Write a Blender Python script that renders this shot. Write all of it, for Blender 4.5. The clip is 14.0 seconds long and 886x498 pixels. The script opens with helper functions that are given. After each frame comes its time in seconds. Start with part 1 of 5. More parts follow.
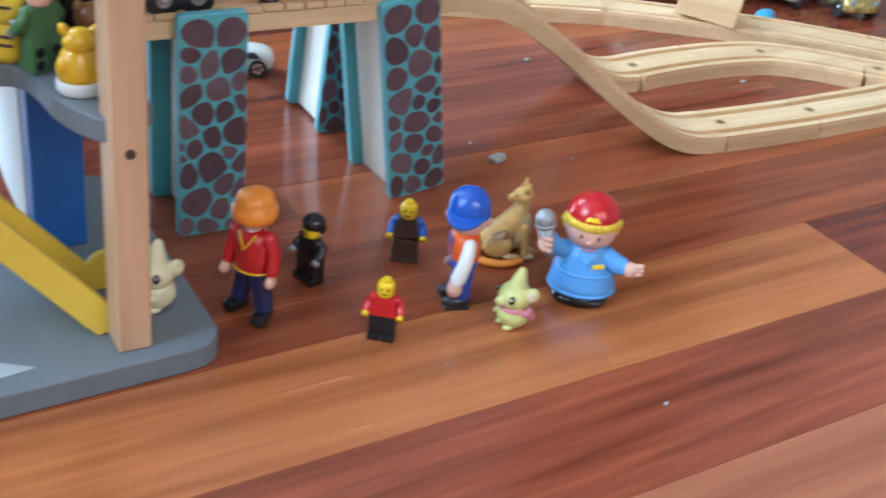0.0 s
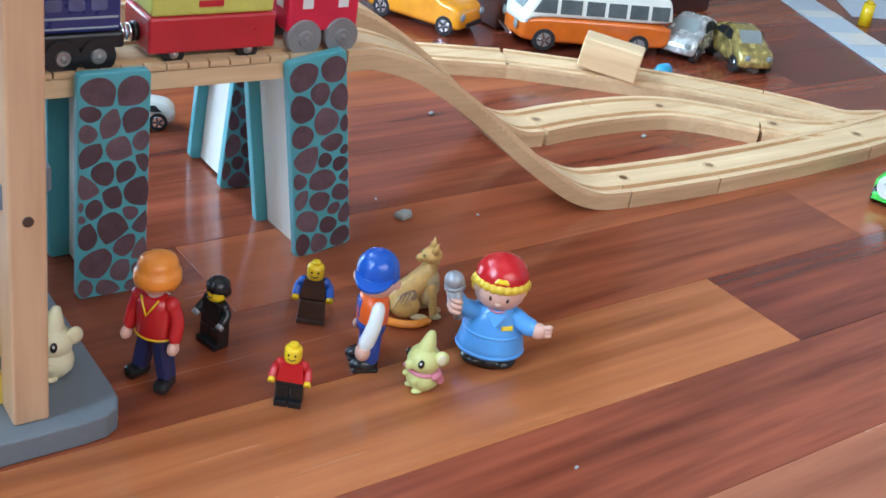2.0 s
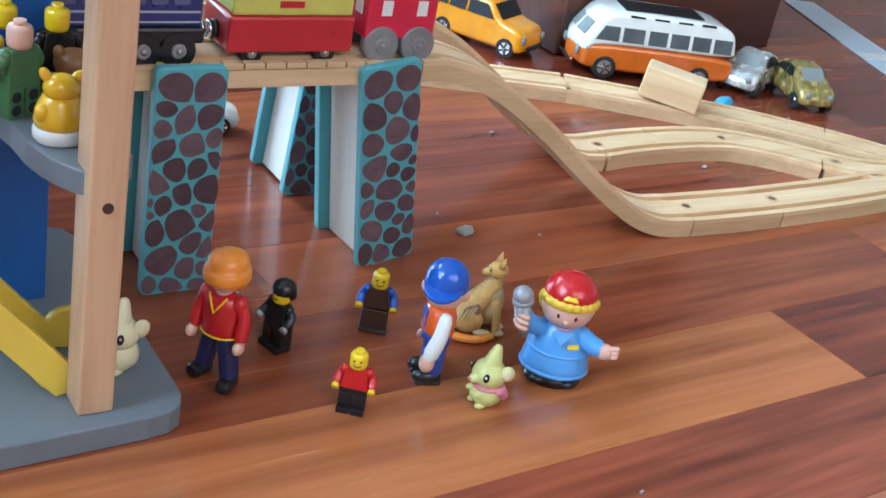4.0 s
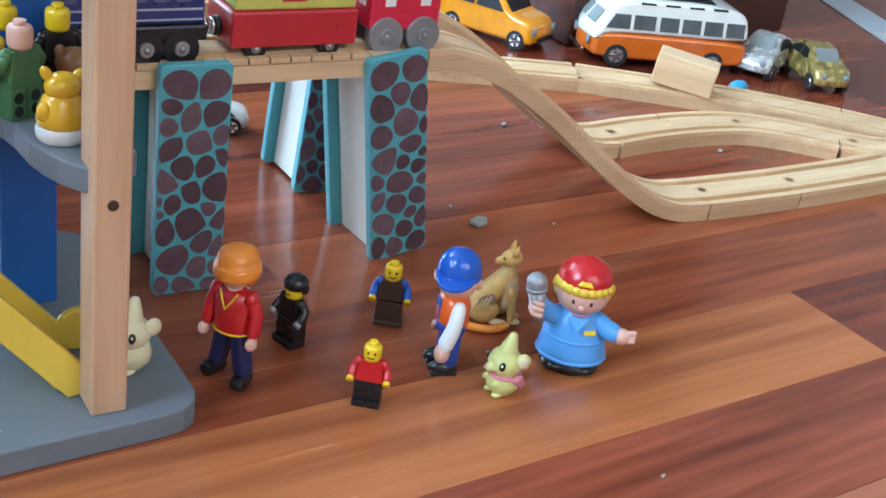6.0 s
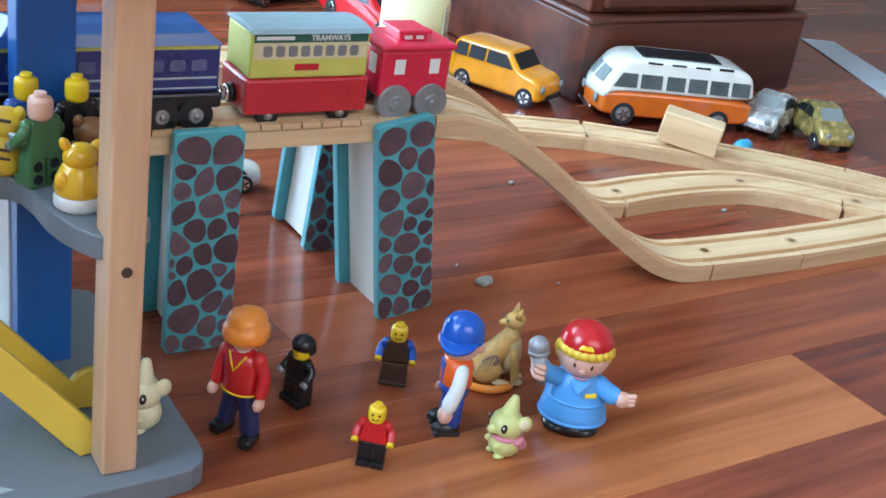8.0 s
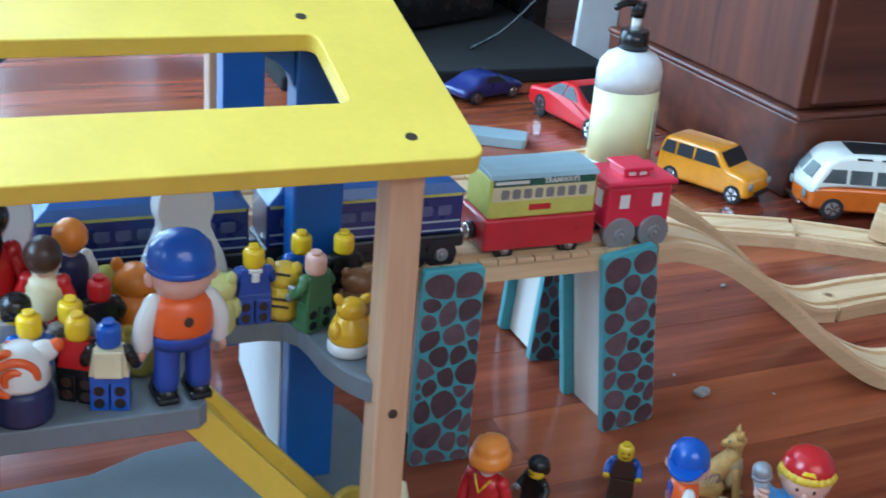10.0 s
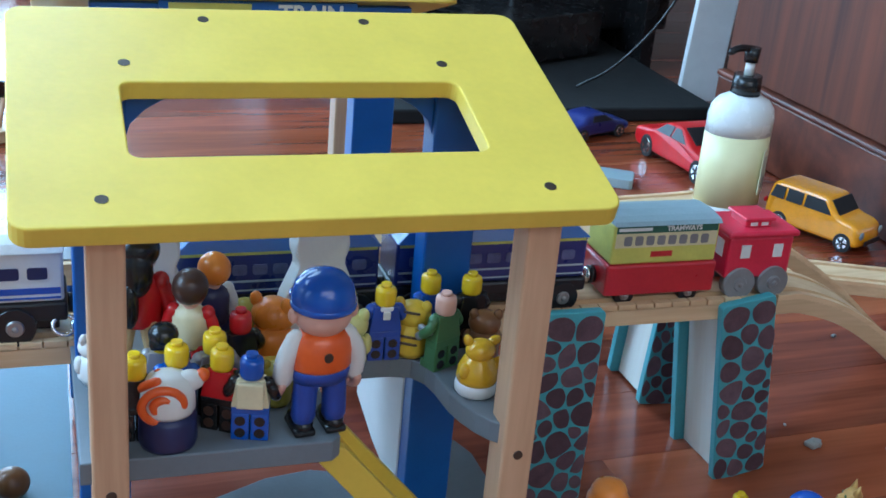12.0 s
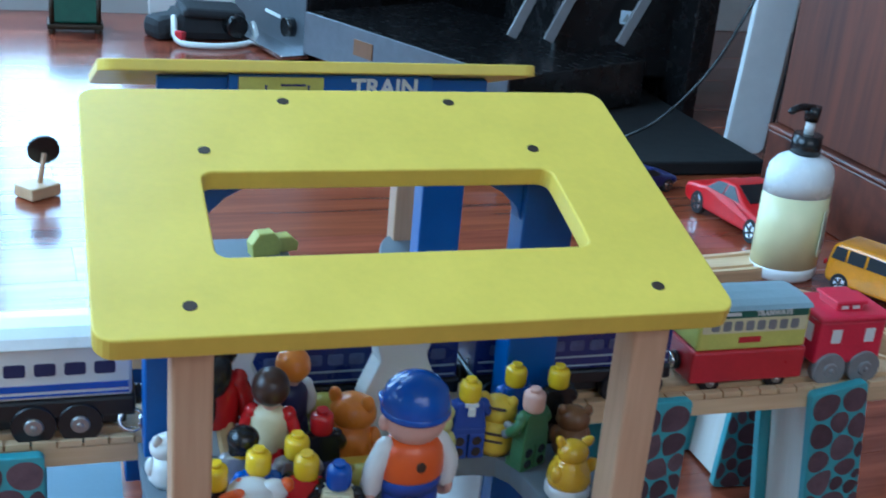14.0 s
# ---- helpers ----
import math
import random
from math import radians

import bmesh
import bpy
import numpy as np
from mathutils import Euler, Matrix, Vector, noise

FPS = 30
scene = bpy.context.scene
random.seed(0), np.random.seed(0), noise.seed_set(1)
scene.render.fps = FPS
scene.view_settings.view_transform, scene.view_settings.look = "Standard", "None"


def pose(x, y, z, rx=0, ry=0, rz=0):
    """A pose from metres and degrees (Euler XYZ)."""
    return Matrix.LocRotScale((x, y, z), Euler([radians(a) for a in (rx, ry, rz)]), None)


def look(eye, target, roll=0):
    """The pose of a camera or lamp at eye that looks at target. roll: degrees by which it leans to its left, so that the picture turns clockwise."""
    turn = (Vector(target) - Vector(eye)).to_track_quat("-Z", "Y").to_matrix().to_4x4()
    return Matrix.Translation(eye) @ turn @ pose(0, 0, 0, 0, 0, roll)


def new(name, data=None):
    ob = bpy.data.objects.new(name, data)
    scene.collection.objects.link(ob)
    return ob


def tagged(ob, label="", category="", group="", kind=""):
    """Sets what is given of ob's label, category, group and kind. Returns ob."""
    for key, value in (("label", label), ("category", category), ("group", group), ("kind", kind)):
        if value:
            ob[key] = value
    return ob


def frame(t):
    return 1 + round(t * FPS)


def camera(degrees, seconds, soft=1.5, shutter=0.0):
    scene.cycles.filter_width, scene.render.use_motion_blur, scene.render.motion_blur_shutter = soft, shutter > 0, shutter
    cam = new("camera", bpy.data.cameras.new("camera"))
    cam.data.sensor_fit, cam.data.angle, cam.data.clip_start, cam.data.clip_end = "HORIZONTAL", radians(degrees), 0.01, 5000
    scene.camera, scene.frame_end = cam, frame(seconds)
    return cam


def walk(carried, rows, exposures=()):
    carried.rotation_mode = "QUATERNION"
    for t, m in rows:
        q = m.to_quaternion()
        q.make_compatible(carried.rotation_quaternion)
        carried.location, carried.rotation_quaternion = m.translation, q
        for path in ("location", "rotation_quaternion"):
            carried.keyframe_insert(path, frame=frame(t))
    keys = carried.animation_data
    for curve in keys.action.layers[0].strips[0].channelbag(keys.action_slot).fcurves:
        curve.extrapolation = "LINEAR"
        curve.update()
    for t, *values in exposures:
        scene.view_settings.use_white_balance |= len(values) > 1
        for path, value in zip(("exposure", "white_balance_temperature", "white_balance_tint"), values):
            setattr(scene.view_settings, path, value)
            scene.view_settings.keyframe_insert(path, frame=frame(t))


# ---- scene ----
cam = camera(40.00, 14.0, soft=1.6, shutter=0.4)
PATH = [
    (0, (0.0026, 0.0134, 0.3314), (0.4681, 0.7414, -0.1719), 6.90),
    (0.5, (0.0169, 0.0158, 0.3297), (0.5429, 0.7083, -0.1640), 8.19),
    (1, (0.0123, 0.0194, 0.3262), (0.5554, 0.6950, -0.1725), 9.67),
    (1.5, (0.0059, 0.0203, 0.3300), (0.5444, 0.7083, -0.1565), 10.15),
    (2, (0.0034, 0.0262, 0.3381), (0.5449, 0.7258, -0.1282), 9.21),
    (2.5, (0.0031, 0.0225, 0.3349), (0.5599, 0.7190, -0.1178), 10.78),
    (3, (0.0023, 0.0256, 0.3311), (0.5679, 0.7184, -0.1163), 11.22),
    (3.5, (-0.0083, 0.0361, 0.3248), (0.5247, 0.7525, -0.1253), 11.69),
    (3.7, (-0.0119, 0.0399, 0.3213), (0.5182, 0.7603, -0.1260), 11.76),
    (5.8, (-0.0113, 0.0196, 0.3315), (0.4940, 0.7538, -0.1219), 7.76),
    (6, (-0.0050, 0.0363, 0.3149), (0.5066, 0.7704, -0.1316), 8.87),
    (6.5, (-0.0051, 0.0342, 0.3161), (0.5069, 0.7670, -0.1320), 9.62),
    (7, (-0.0039, 0.0343, 0.3219), (0.5194, 0.7713, -0.1059), 9.42),
    (7.2, (-0.0048, 0.0334, 0.3229), (0.5146, 0.7761, -0.0998), 9.27),
    (9.3, (-0.0252, 0.0223, 0.3711), (0.4237, 0.8125, -0.0462), 7.51),
    (9.5, (-0.0350, 0.0212, 0.3797), (0.3864, 0.8280, -0.0345), 6.60),
    (10, (-0.0470, 0.0160, 0.3902), (0.3259, 0.8526, -0.0110), 4.84),
    (10.5, (-0.0607, 0.0152, 0.3967), (0.2727, 0.8699, -0.0012), 4.61),
    (11, (-0.0710, 0.0168, 0.3975), (0.2521, 0.8765, 0.0018), 5.44),
    (11.5, (-0.0740, 0.0144, 0.4013), (0.2378, 0.8845, 0.0194), 5.25),
    (12, (-0.0720, 0.0158, 0.4005), (0.2396, 0.8840, 0.0141), 5.30),
    (12.5, (-0.0665, 0.0208, 0.3939), (0.2474, 0.8834, -0.0030), 4.86),
    (13, (-0.0653, 0.0261, 0.3884), (0.2547, 0.8822, -0.0173), 4.80),
    (13.5, (-0.0831, 0.0481, 0.4015), (0.2465, 0.9115, 0.0193), 6.34),
    (14, (-0.0939, 0.0623, 0.4115), (0.2081, 0.9437, 0.0482), 5.31),
]
walk(cam, [(t, look(eye, target, roll)) for t, eye, target, roll in PATH],
     [(0, -0.08, 6200, 14), (3, -0.10, 6120, 13), (7.2, -0.12, 6080, 12), (9.5, -0.32, 5640, 9), (11, -0.83, 5480, 8), (13, -0.88, 5460, 8), (14, -1.06, 5060, 4)])

# ---- light ----
world = bpy.data.worlds.new("sky")
scene.world = world
world.use_nodes = True
wn = world.node_tree
sky = wn.nodes.new("ShaderNodeTexSky")
sky.sky_type = "NISHITA"
sky.sun_disc = False
sky.sun_elevation, sky.sun_rotation = radians(42), radians(-40)
wn.links.new(sky.outputs[0], wn.nodes["Background"].inputs[0])
wn.nodes["Background"].inputs[1].default_value = 0.15


def window_light(name, m, w, h, power, colour):
    data = bpy.data.lights.new(name, "AREA")
    data.shape, data.size, data.size_y, data.energy, data.color = "RECTANGLE", w, h, power, colour
    ob = new(name, data)
    ob.matrix_world = m
    return ob


ROOM_X0, ROOM_X1, ROOM_Y0, ROOM_Y1, ROOM_H = -1.5, 2.7, -1.6, 2.12, 2.4
window_light("window_light_back", look((-0.43, 2.30, 1.12), (-0.43, 0.0, 0.95)), 1.5, 2.2, 205, (0.52, 0.79, 1.0))
window_light("window_light_side", look((-1.48, 0.7, 1.25), (0.2, 0.6, 0.0)), 1.5, 1.3, 118, (0.56, 0.80, 1.0))
# the rear lamp is an added warm fill from behind the camera
window_light("window_light_rear", look((0.2, -1.58, 1.45), (0.3, 0.6, 0.0)), 1.9, 1.3, 33, (1.0, 0.95, 0.88))
window_light("window_light_right", look((2.90, 1.35, 1.15), (0.8, 1.3, 1.0)), 1.2, 1.7, 75, (0.58, 0.81, 1.0))
scene.view_settings.exposure = 0.0


# ---- materials ----
def nodes_of(name):
    m = bpy.data.materials.new(name)
    m.use_nodes = True
    return m, m.node_tree, m.node_tree.nodes["Principled BSDF"]


def plain(name, col, rough=0.4, metal=0.0, var=0.12, scale=60.0, bump=0.05, coat=0.0):
    """A surface of one colour with uneven wear: two scales of noise in colour, gloss and relief."""
    m, nt, b = nodes_of(name)
    tc = nt.nodes.new("ShaderNodeTexCoord")
    n1, n2 = nt.nodes.new("ShaderNodeTexNoise"), nt.nodes.new("ShaderNodeTexNoise")
    n1.inputs["Scale"].default_value, n2.inputs["Scale"].default_value = scale, scale * 9
    n1.inputs["Detail"].default_value = 4
    for n in (n1, n2):
        nt.links.new(tc.outputs["Object"], n.inputs["Vector"])
    add = nt.nodes.new("ShaderNodeMath")
    add.operation = "MULTIPLY_ADD"
    add.inputs[1].default_value = 0.35
    nt.links.new(n2.outputs[0], add.inputs[0])
    nt.links.new(n1.outputs[0], add.inputs[2])
    mix = nt.nodes.new("ShaderNodeMapRange")
    mix.inputs[1].default_value, mix.inputs[2].default_value = 0.4, 0.95
    mix.inputs[3].default_value, mix.inputs[4].default_value = 1 - var, 1 + var
    nt.links.new(add.outputs[0], mix.inputs[0])
    sc = nt.nodes.new("ShaderNodeVectorMath")
    sc.operation = "SCALE"
    sc.inputs[0].default_value = col
    nt.links.new(mix.outputs[0], sc.inputs["Scale"])
    nt.links.new(sc.outputs[0], b.inputs["Base Color"])
    ro = nt.nodes.new("ShaderNodeMapRange")
    ro.inputs[3].default_value, ro.inputs[4].default_value = max(0.05, rough - 0.08), min(1, rough + 0.1)
    nt.links.new(n1.outputs[0], ro.inputs[0])
    nt.links.new(ro.outputs[0], b.inputs["Roughness"])
    b.inputs["Metallic"].default_value = metal
    b.inputs["Coat Weight"].default_value = coat
    b.inputs["Coat Roughness"].default_value = 0.12
    if bump:
        bp = nt.nodes.new("ShaderNodeBump")
        bp.inputs["Strength"].default_value, bp.inputs["Distance"].default_value = bump, 0.002
        nt.links.new(n2.outputs[0], bp.inputs["Height"])
        nt.links.new(bp.outputs[0], b.inputs["Normal"])
    return m


def wood(name, dark, light, along="X", scale=30.0, rough=0.45, coat=0.0, per_object=0.0, bands=6.0, twist=0.6):
    """Wood with long grain along one axis."""
    m, nt, b = nodes_of(name)
    tc = nt.nodes.new("ShaderNodeTexCoord")
    mp = nt.nodes.new("ShaderNodeMapping")
    st = {"X": (0.07, 1, 1), "Y": (1, 0.07, 1), "Z": (1, 1, 0.07)}[along]
    mp.inputs["Scale"].default_value = st
    inf = nt.nodes.new("ShaderNodeObjectInfo")
    off = nt.nodes.new("ShaderNodeVectorMath")
    off.operation = "SCALE"
    off.inputs[0].default_value = (7.0, 13.0, 5.0)
    nt.links.new(inf.outputs["Random"], off.inputs["Scale"])
    ad = nt.nodes.new("ShaderNodeVectorMath")
    nt.links.new(tc.outputs["Object"], ad.inputs[0])
    nt.links.new(off.outputs[0], ad.inputs[1])
    nt.links.new(ad.outputs[0], mp.inputs[0])
    n1, n2 = nt.nodes.new("ShaderNodeTexNoise"), nt.nodes.new("ShaderNodeTexNoise")
    n1.inputs["Scale"].default_value, n1.inputs["Detail"].default_value, n1.inputs["Distortion"].default_value = scale, 5, twist
    n2.inputs["Scale"].default_value, n2.inputs["Detail"].default_value = scale * bands, 3
    for n in (n1, n2):
        nt.links.new(mp.outputs[0], n.inputs["Vector"])
    mx = nt.nodes.new("ShaderNodeMath")
    mx.operation = "MULTIPLY_ADD"
    mx.inputs[1].default_value = 0.45
    nt.links.new(n2.outputs[0], mx.inputs[0])
    nt.links.new(n1.outputs[0], mx.inputs[2])
    last = mx
    if per_object:
        pa = nt.nodes.new("ShaderNodeMath")
        pa.operation = "MULTIPLY_ADD"
        pa.inputs[1].default_value = per_object
        nt.links.new(inf.outputs["Random"], pa.inputs[0])
        nt.links.new(mx.outputs[0], pa.inputs[2])
        last = pa
    rp = nt.nodes.new("ShaderNodeMapRange")
    rp.inputs[1].default_value, rp.inputs[2].default_value = 0.5, 0.95 + per_object
    nt.links.new(last.outputs[0], rp.inputs[0])
    cm = nt.nodes.new("ShaderNodeMix")
    cm.data_type = "RGBA"
    cm.inputs["A"].default_value, cm.inputs["B"].default_value = (*dark, 1), (*light, 1)
    nt.links.new(rp.outputs[0], cm.inputs["Factor"])
    nt.links.new(cm.outputs["Result"], b.inputs["Base Color"])
    ro = nt.nodes.new("ShaderNodeMapRange")
    ro.inputs[3].default_value, ro.inputs[4].default_value = rough - 0.08, rough + 0.12
    nt.links.new(n1.outputs[0], ro.inputs[0])
    nt.links.new(ro.outputs[0], b.inputs["Roughness"])
    b.inputs["Coat Weight"].default_value, b.inputs["Coat Roughness"].default_value = coat, 0.1
    bp = nt.nodes.new("ShaderNodeBump")
    bp.inputs["Strength"].default_value, bp.inputs["Distance"].default_value = 0.06, 0.001
    nt.links.new(n2.outputs[0], bp.inputs["Height"])
    nt.links.new(bp.outputs[0], b.inputs["Normal"])
    return m


def clear(name, col, rough=0.05, ior=1.45):
    m, nt, b = nodes_of(name)
    b.inputs["Base Color"].default_value = (*col, 1)
    b.inputs["Roughness"].default_value = rough
    b.inputs["Transmission Weight"].default_value = 1.0
    b.inputs["IOR"].default_value = ior
    return m


M = {}
M["plank"] = wood("varnished_jarrah", (0.115, 0.020, 0.009), (0.46, 0.118, 0.043), "X", 20, 0.22, 0.3, 0.30, 7.0, 1.5)
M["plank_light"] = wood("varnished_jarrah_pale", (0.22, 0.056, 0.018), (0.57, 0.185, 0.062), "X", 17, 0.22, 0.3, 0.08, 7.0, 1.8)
M["plank_red"] = wood("varnished_jarrah_red", (0.13, 0.025, 0.012), (0.40, 0.096, 0.044), "X", 24, 0.2, 0.35, 0.08, 7.0, 1.6)
M["plank_rose"] = wood("varnished_jarrah_rose", (0.24, 0.068, 0.034), (0.50, 0.170, 0.085), "X", 20, 0.24, 0.3, 0.08, 7.0, 1.8)
M["plank_dark"] = wood("varnished_jarrah_dark", (0.065, 0.012, 0.008), (0.30, 0.062, 0.027), "X", 18, 0.22, 0.3, 0.08, 7.0, 1.8)
M["gap"] = plain("dark_gap", (0.03, 0.012, 0.006), 0.7)
M["beech"] = wood("beech_x", (0.62, 0.39, 0.205), (0.80, 0.57, 0.33), "X", 60, 0.5)
M["beech_z"] = wood("beech_z", (0.50, 0.28, 0.155), (0.65, 0.40, 0.235), "Z", 60, 0.45)
M["bare"] = wood("bare_plywood", (0.80, 0.75, 0.64), (0.88, 0.85, 0.77), "Z", 60, 0.6)
M["groove"] = wood("beech_groove", (0.50, 0.31, 0.16), (0.68, 0.46, 0.26), "X", 60, 0.6)
M["yellow"] = plain("yellow_paint", (0.80, 0.57, 0.075), 0.40, var=0.07, scale=30)
M["grey"] = plain("grey_paint", (0.165, 0.19, 0.215), 0.5, var=0.08, scale=40)
M["greylight"] = plain("road_paint", (0.42, 0.48, 0.52), 0.5, var=0.08)
M["blue"] = plain("blue_paint", (0.018, 0.115, 0.40), 0.4, var=0.1)
M["white"] = plain("white_paint", (0.8, 0.8, 0.77), 0.45, var=0.04)
M["wall"] = plain("wall_paint", (0.46, 0.44, 0.41), 0.8, var=0.05, scale=6)
M["ceil"] = plain("ceiling_paint", (0.6, 0.59, 0.57), 0.85, var=0.04, scale=6)
M["teal"] = plain("teal_paint", (0.09, 0.37, 0.41), 0.38, var=0.12, scale=50)
M["stone"] = plain("brown_stone_print", (0.115, 0.062, 0.075), 0.5, var=0.35, scale=120)
M["stone2"] = plain("mauve_stone_print", (0.145, 0.085, 0.10), 0.5, var=0.3, scale=140)
M["stone3"] = plain("dark_stone_print", (0.085, 0.045, 0.055), 0.5, var=0.3, scale=140)
M["coachwin"] = plain("printed_window_blue", (0.11, 0.12, 0.24), 0.35, var=0.3, scale=200)
M["coachroof"] = plain("mid_blue_roof_paint", (0.03, 0.11, 0.34), 0.3, coat=0.3)
M["face"] = plain("pale_grey_face", (0.62, 0.62, 0.60), 0.35)
M["catwing"] = plain("bronze_fleck_paint", (0.34, 0.20, 0.12), 0.4, var=0.6, scale=300, bump=0.4)
M["screw"] = plain("dark_screw", (0.09, 0.065, 0.05), 0.35, 0.6)
M["black"] = plain("black_plastic", (0.012, 0.012, 0.014), 0.3)
M["red"] = plain("red_paint", (0.55, 0.02, 0.03), 0.3, coat=0.3)
M["crimson"] = plain("crimson_plastic", (0.68, 0.018, 0.055), 0.32, coat=0.3)
M["navy"] = plain("navy_paint", (0.02, 0.03, 0.16), 0.28, coat=0.3)
M["cream"] = plain("cream_print", (0.70, 0.62, 0.36), 0.4)
M["lime"] = plain("yellow_green_print", (0.62, 0.58, 0.12), 0.4)
M["dkgreen"] = plain("dark_green_print", (0.03, 0.12, 0.08), 0.4)
M["roofgrey"] = plain("blue_grey_roof", (0.28, 0.36, 0.38), 0.4)
M["steel"] = plain("chrome", (0.75, 0.75, 0.76), 0.15, 1.0, bump=0)
M["dull"] = plain("dull_metal", (0.4, 0.38, 0.36), 0.4, 0.9)
M["greyplastic"] = plain("grey_plastic", (0.22, 0.21, 0.21), 0.4)
M["legoy"] = plain("yellow_plastic", (0.85, 0.56, 0.01), 0.22, var=0.04, coat=0.3, bump=0)
M["lred"] = plain("red_plastic", (0.55, 0.012, 0.015), 0.22, var=0.06, coat=0.3, bump=0)
M["lblue"] = plain("blue_plastic", (0.012, 0.09, 0.45), 0.2, var=0.06, coat=0.3, bump=0)
M["lblack"] = plain("glossy_black_plastic", (0.012, 0.012, 0.012), 0.22, bump=0)
M["lbrown"] = plain("dark_brown_plastic", (0.06, 0.03, 0.02), 0.3, bump=0)
M["lwhite"] = plain("white_plastic", (0.78, 0.78, 0.74), 0.3, var=0.04, bump=0)
M["lgrey"] = plain("silver_grey_plastic", (0.33, 0.33, 0.34), 0.3, 0.3, bump=0)
M["lgreen"] = plain("green_plastic", (0.06, 0.16, 0.06), 0.35, bump=0)
M["hairorange"] = plain("orange_plastic", (0.85, 0.27, 0.03), 0.28, var=0.05, coat=0.2, bump=0)
M["vest"] = plain("orange_red_plastic", (0.80, 0.12, 0.015), 0.3, var=0.05, coat=0.2, bump=0)
M["skin"] = plain("pink_plastic", (0.72, 0.42, 0.32), 0.4, var=0.04, bump=0)
M["skyblue"] = plain("sky_blue_plastic", (0.10, 0.36, 0.78), 0.3, var=0.05, coat=0.2, bump=0)
M["trouser"] = plain("blue_trouser_plastic", (0.025, 0.07, 0.36), 0.35, bump=0)
M["dknavy"] = plain("dark_navy_plastic", (0.02, 0.025, 0.09), 0.4, bump=0)
M["hairyellow"] = plain("blond_plastic", (0.75, 0.50, 0.04), 0.4)
M["tan"] = plain("tan_fur_plastic", (0.68, 0.40, 0.12), 0.45, var=0.35, scale=90, bump=0.2)
M["tanlight"] = plain("light_tan_plastic", (0.62, 0.44, 0.22), 0.45, var=0.2)
M["palegreen"] = plain("pale_lime_plastic", (0.62, 0.60, 0.22), 0.38, var=0.08)
M["creambody"] = plain("cream_plastic", (0.72, 0.64, 0.40), 0.4, var=0.08)
M["olive"] = plain("olive_plastic", (0.42, 0.36, 0.05), 0.4)
M["bear"] = plain("brown_plastic", (0.20, 0.085, 0.03), 0.35)
M["pinkribbon"] = plain("pink_ribbon", (0.62, 0.20, 0.24), 0.5)
M["duck"] = plain("amber_plastic", (0.80, 0.46, 0.015), 0.2, coat=0.4)
M["vanorange"] = plain("amber_car_paint", (0.86, 0.33, 0.005), 0.2, coat=0.8, bump=0)
M["busorange"] = plain("orange_car_paint", (0.72, 0.15, 0.012), 0.2, coat=0.8, bump=0)
M["buswhite"] = plain("white_car_paint", (0.80, 0.79, 0.72), 0.2, coat=0.8, bump=0, var=0.05)
M["carred"] = plain("red_car_paint", (0.60, 0.006, 0.010), 0.35, coat=0.1, bump=0)
M["glassdark"] = plain("dark_car_glass", (0.010, 0.012, 0.014), 0.42, bump=0)
M["busglass"] = plain("grey_tinted_glass", (0.09, 0.10, 0.10), 0.12, bump=0, var=0.3, scale=40)
M["glasspale"] = plain("pale_car_glass", (0.25, 0.28, 0.27), 0.08, bump=0)
M["tyre"] = plain("tyre_rubber", (0.02, 0.02, 0.02), 0.7)
M["goldcar"] = plain("patterned_gold_paint", (0.42, 0.32, 0.10), 0.25, 0.4, var=0.9, scale=110, coat=0.5)
M["silvercar"] = plain("patterned_silver_paint", (0.62, 0.63, 0.60), 0.25, 0.45, var=0.75, scale=110, coat=0.5)
M["chest"] = wood("mahogany", (0.040, 0.010, 0.006), (0.18, 0.048, 0.022), "X", 12, 0.42, 0.05, 0.0, 6.0, 1.2)
M["chest_z"] = wood("mahogany_upright", (0.034, 0.007, 0.003), (0.19, 0.044, 0.014), "Z", 12, 0.58, 0.0, 0.0, 6.0, 1.5)
M["soap"] = plain("yellow_soap", (0.84, 0.78, 0.44), 0.3, var=0.03, bump=0)
M["bottle"] = plain("milky_plastic", (0.82, 0.85, 0.84), 0.25, var=0.03, bump=0)
M["label"] = plain("pale_label", (0.74, 0.71, 0.50), 0.4, var=0.04)
M["ink"] = plain("grey_ink", (0.30, 0.31, 0.30), 0.5)
M["engine_green"] = plain("bright_green_paint", (0.04, 0.52, 0.05), 0.25, coat=0.4)
M["cyan"] = plain("cyan_plastic", (0.05, 0.38, 0.60), 0.3)
M["card"] = plain("pale_blue_card", (0.09, 0.16, 0.21), 0.55, var=0.06)
M["paper"] = plain("white_paper", (0.58, 0.66, 0.72), 0.55, var=0.04)
M["tape"] = clear("clear_plastic", (0.85, 0.93, 1.0), 0.15)
M["hifi"] = plain("brushed_silver", (0.16, 0.17, 0.19), 0.35, 0.6)
M["darkcloth"] = plain("black_bag_cloth", (0.02, 0.02, 0.022), 0.8, bump=0.3)
M["shadeblack"] = plain("matt_black_shade", (0.006, 0.006, 0.006), 0.92, bump=0)
M["blacklacquer"] = plain("black_lacquer", (0.010, 0.009, 0.009), 0.25)
M["greystone"] = plain("grey_pebble", (0.36, 0.36, 0.33), 0.7)
M["brass"] = plain("aged_brass", (0.05, 0.036, 0.022), 0.45, 0.6)


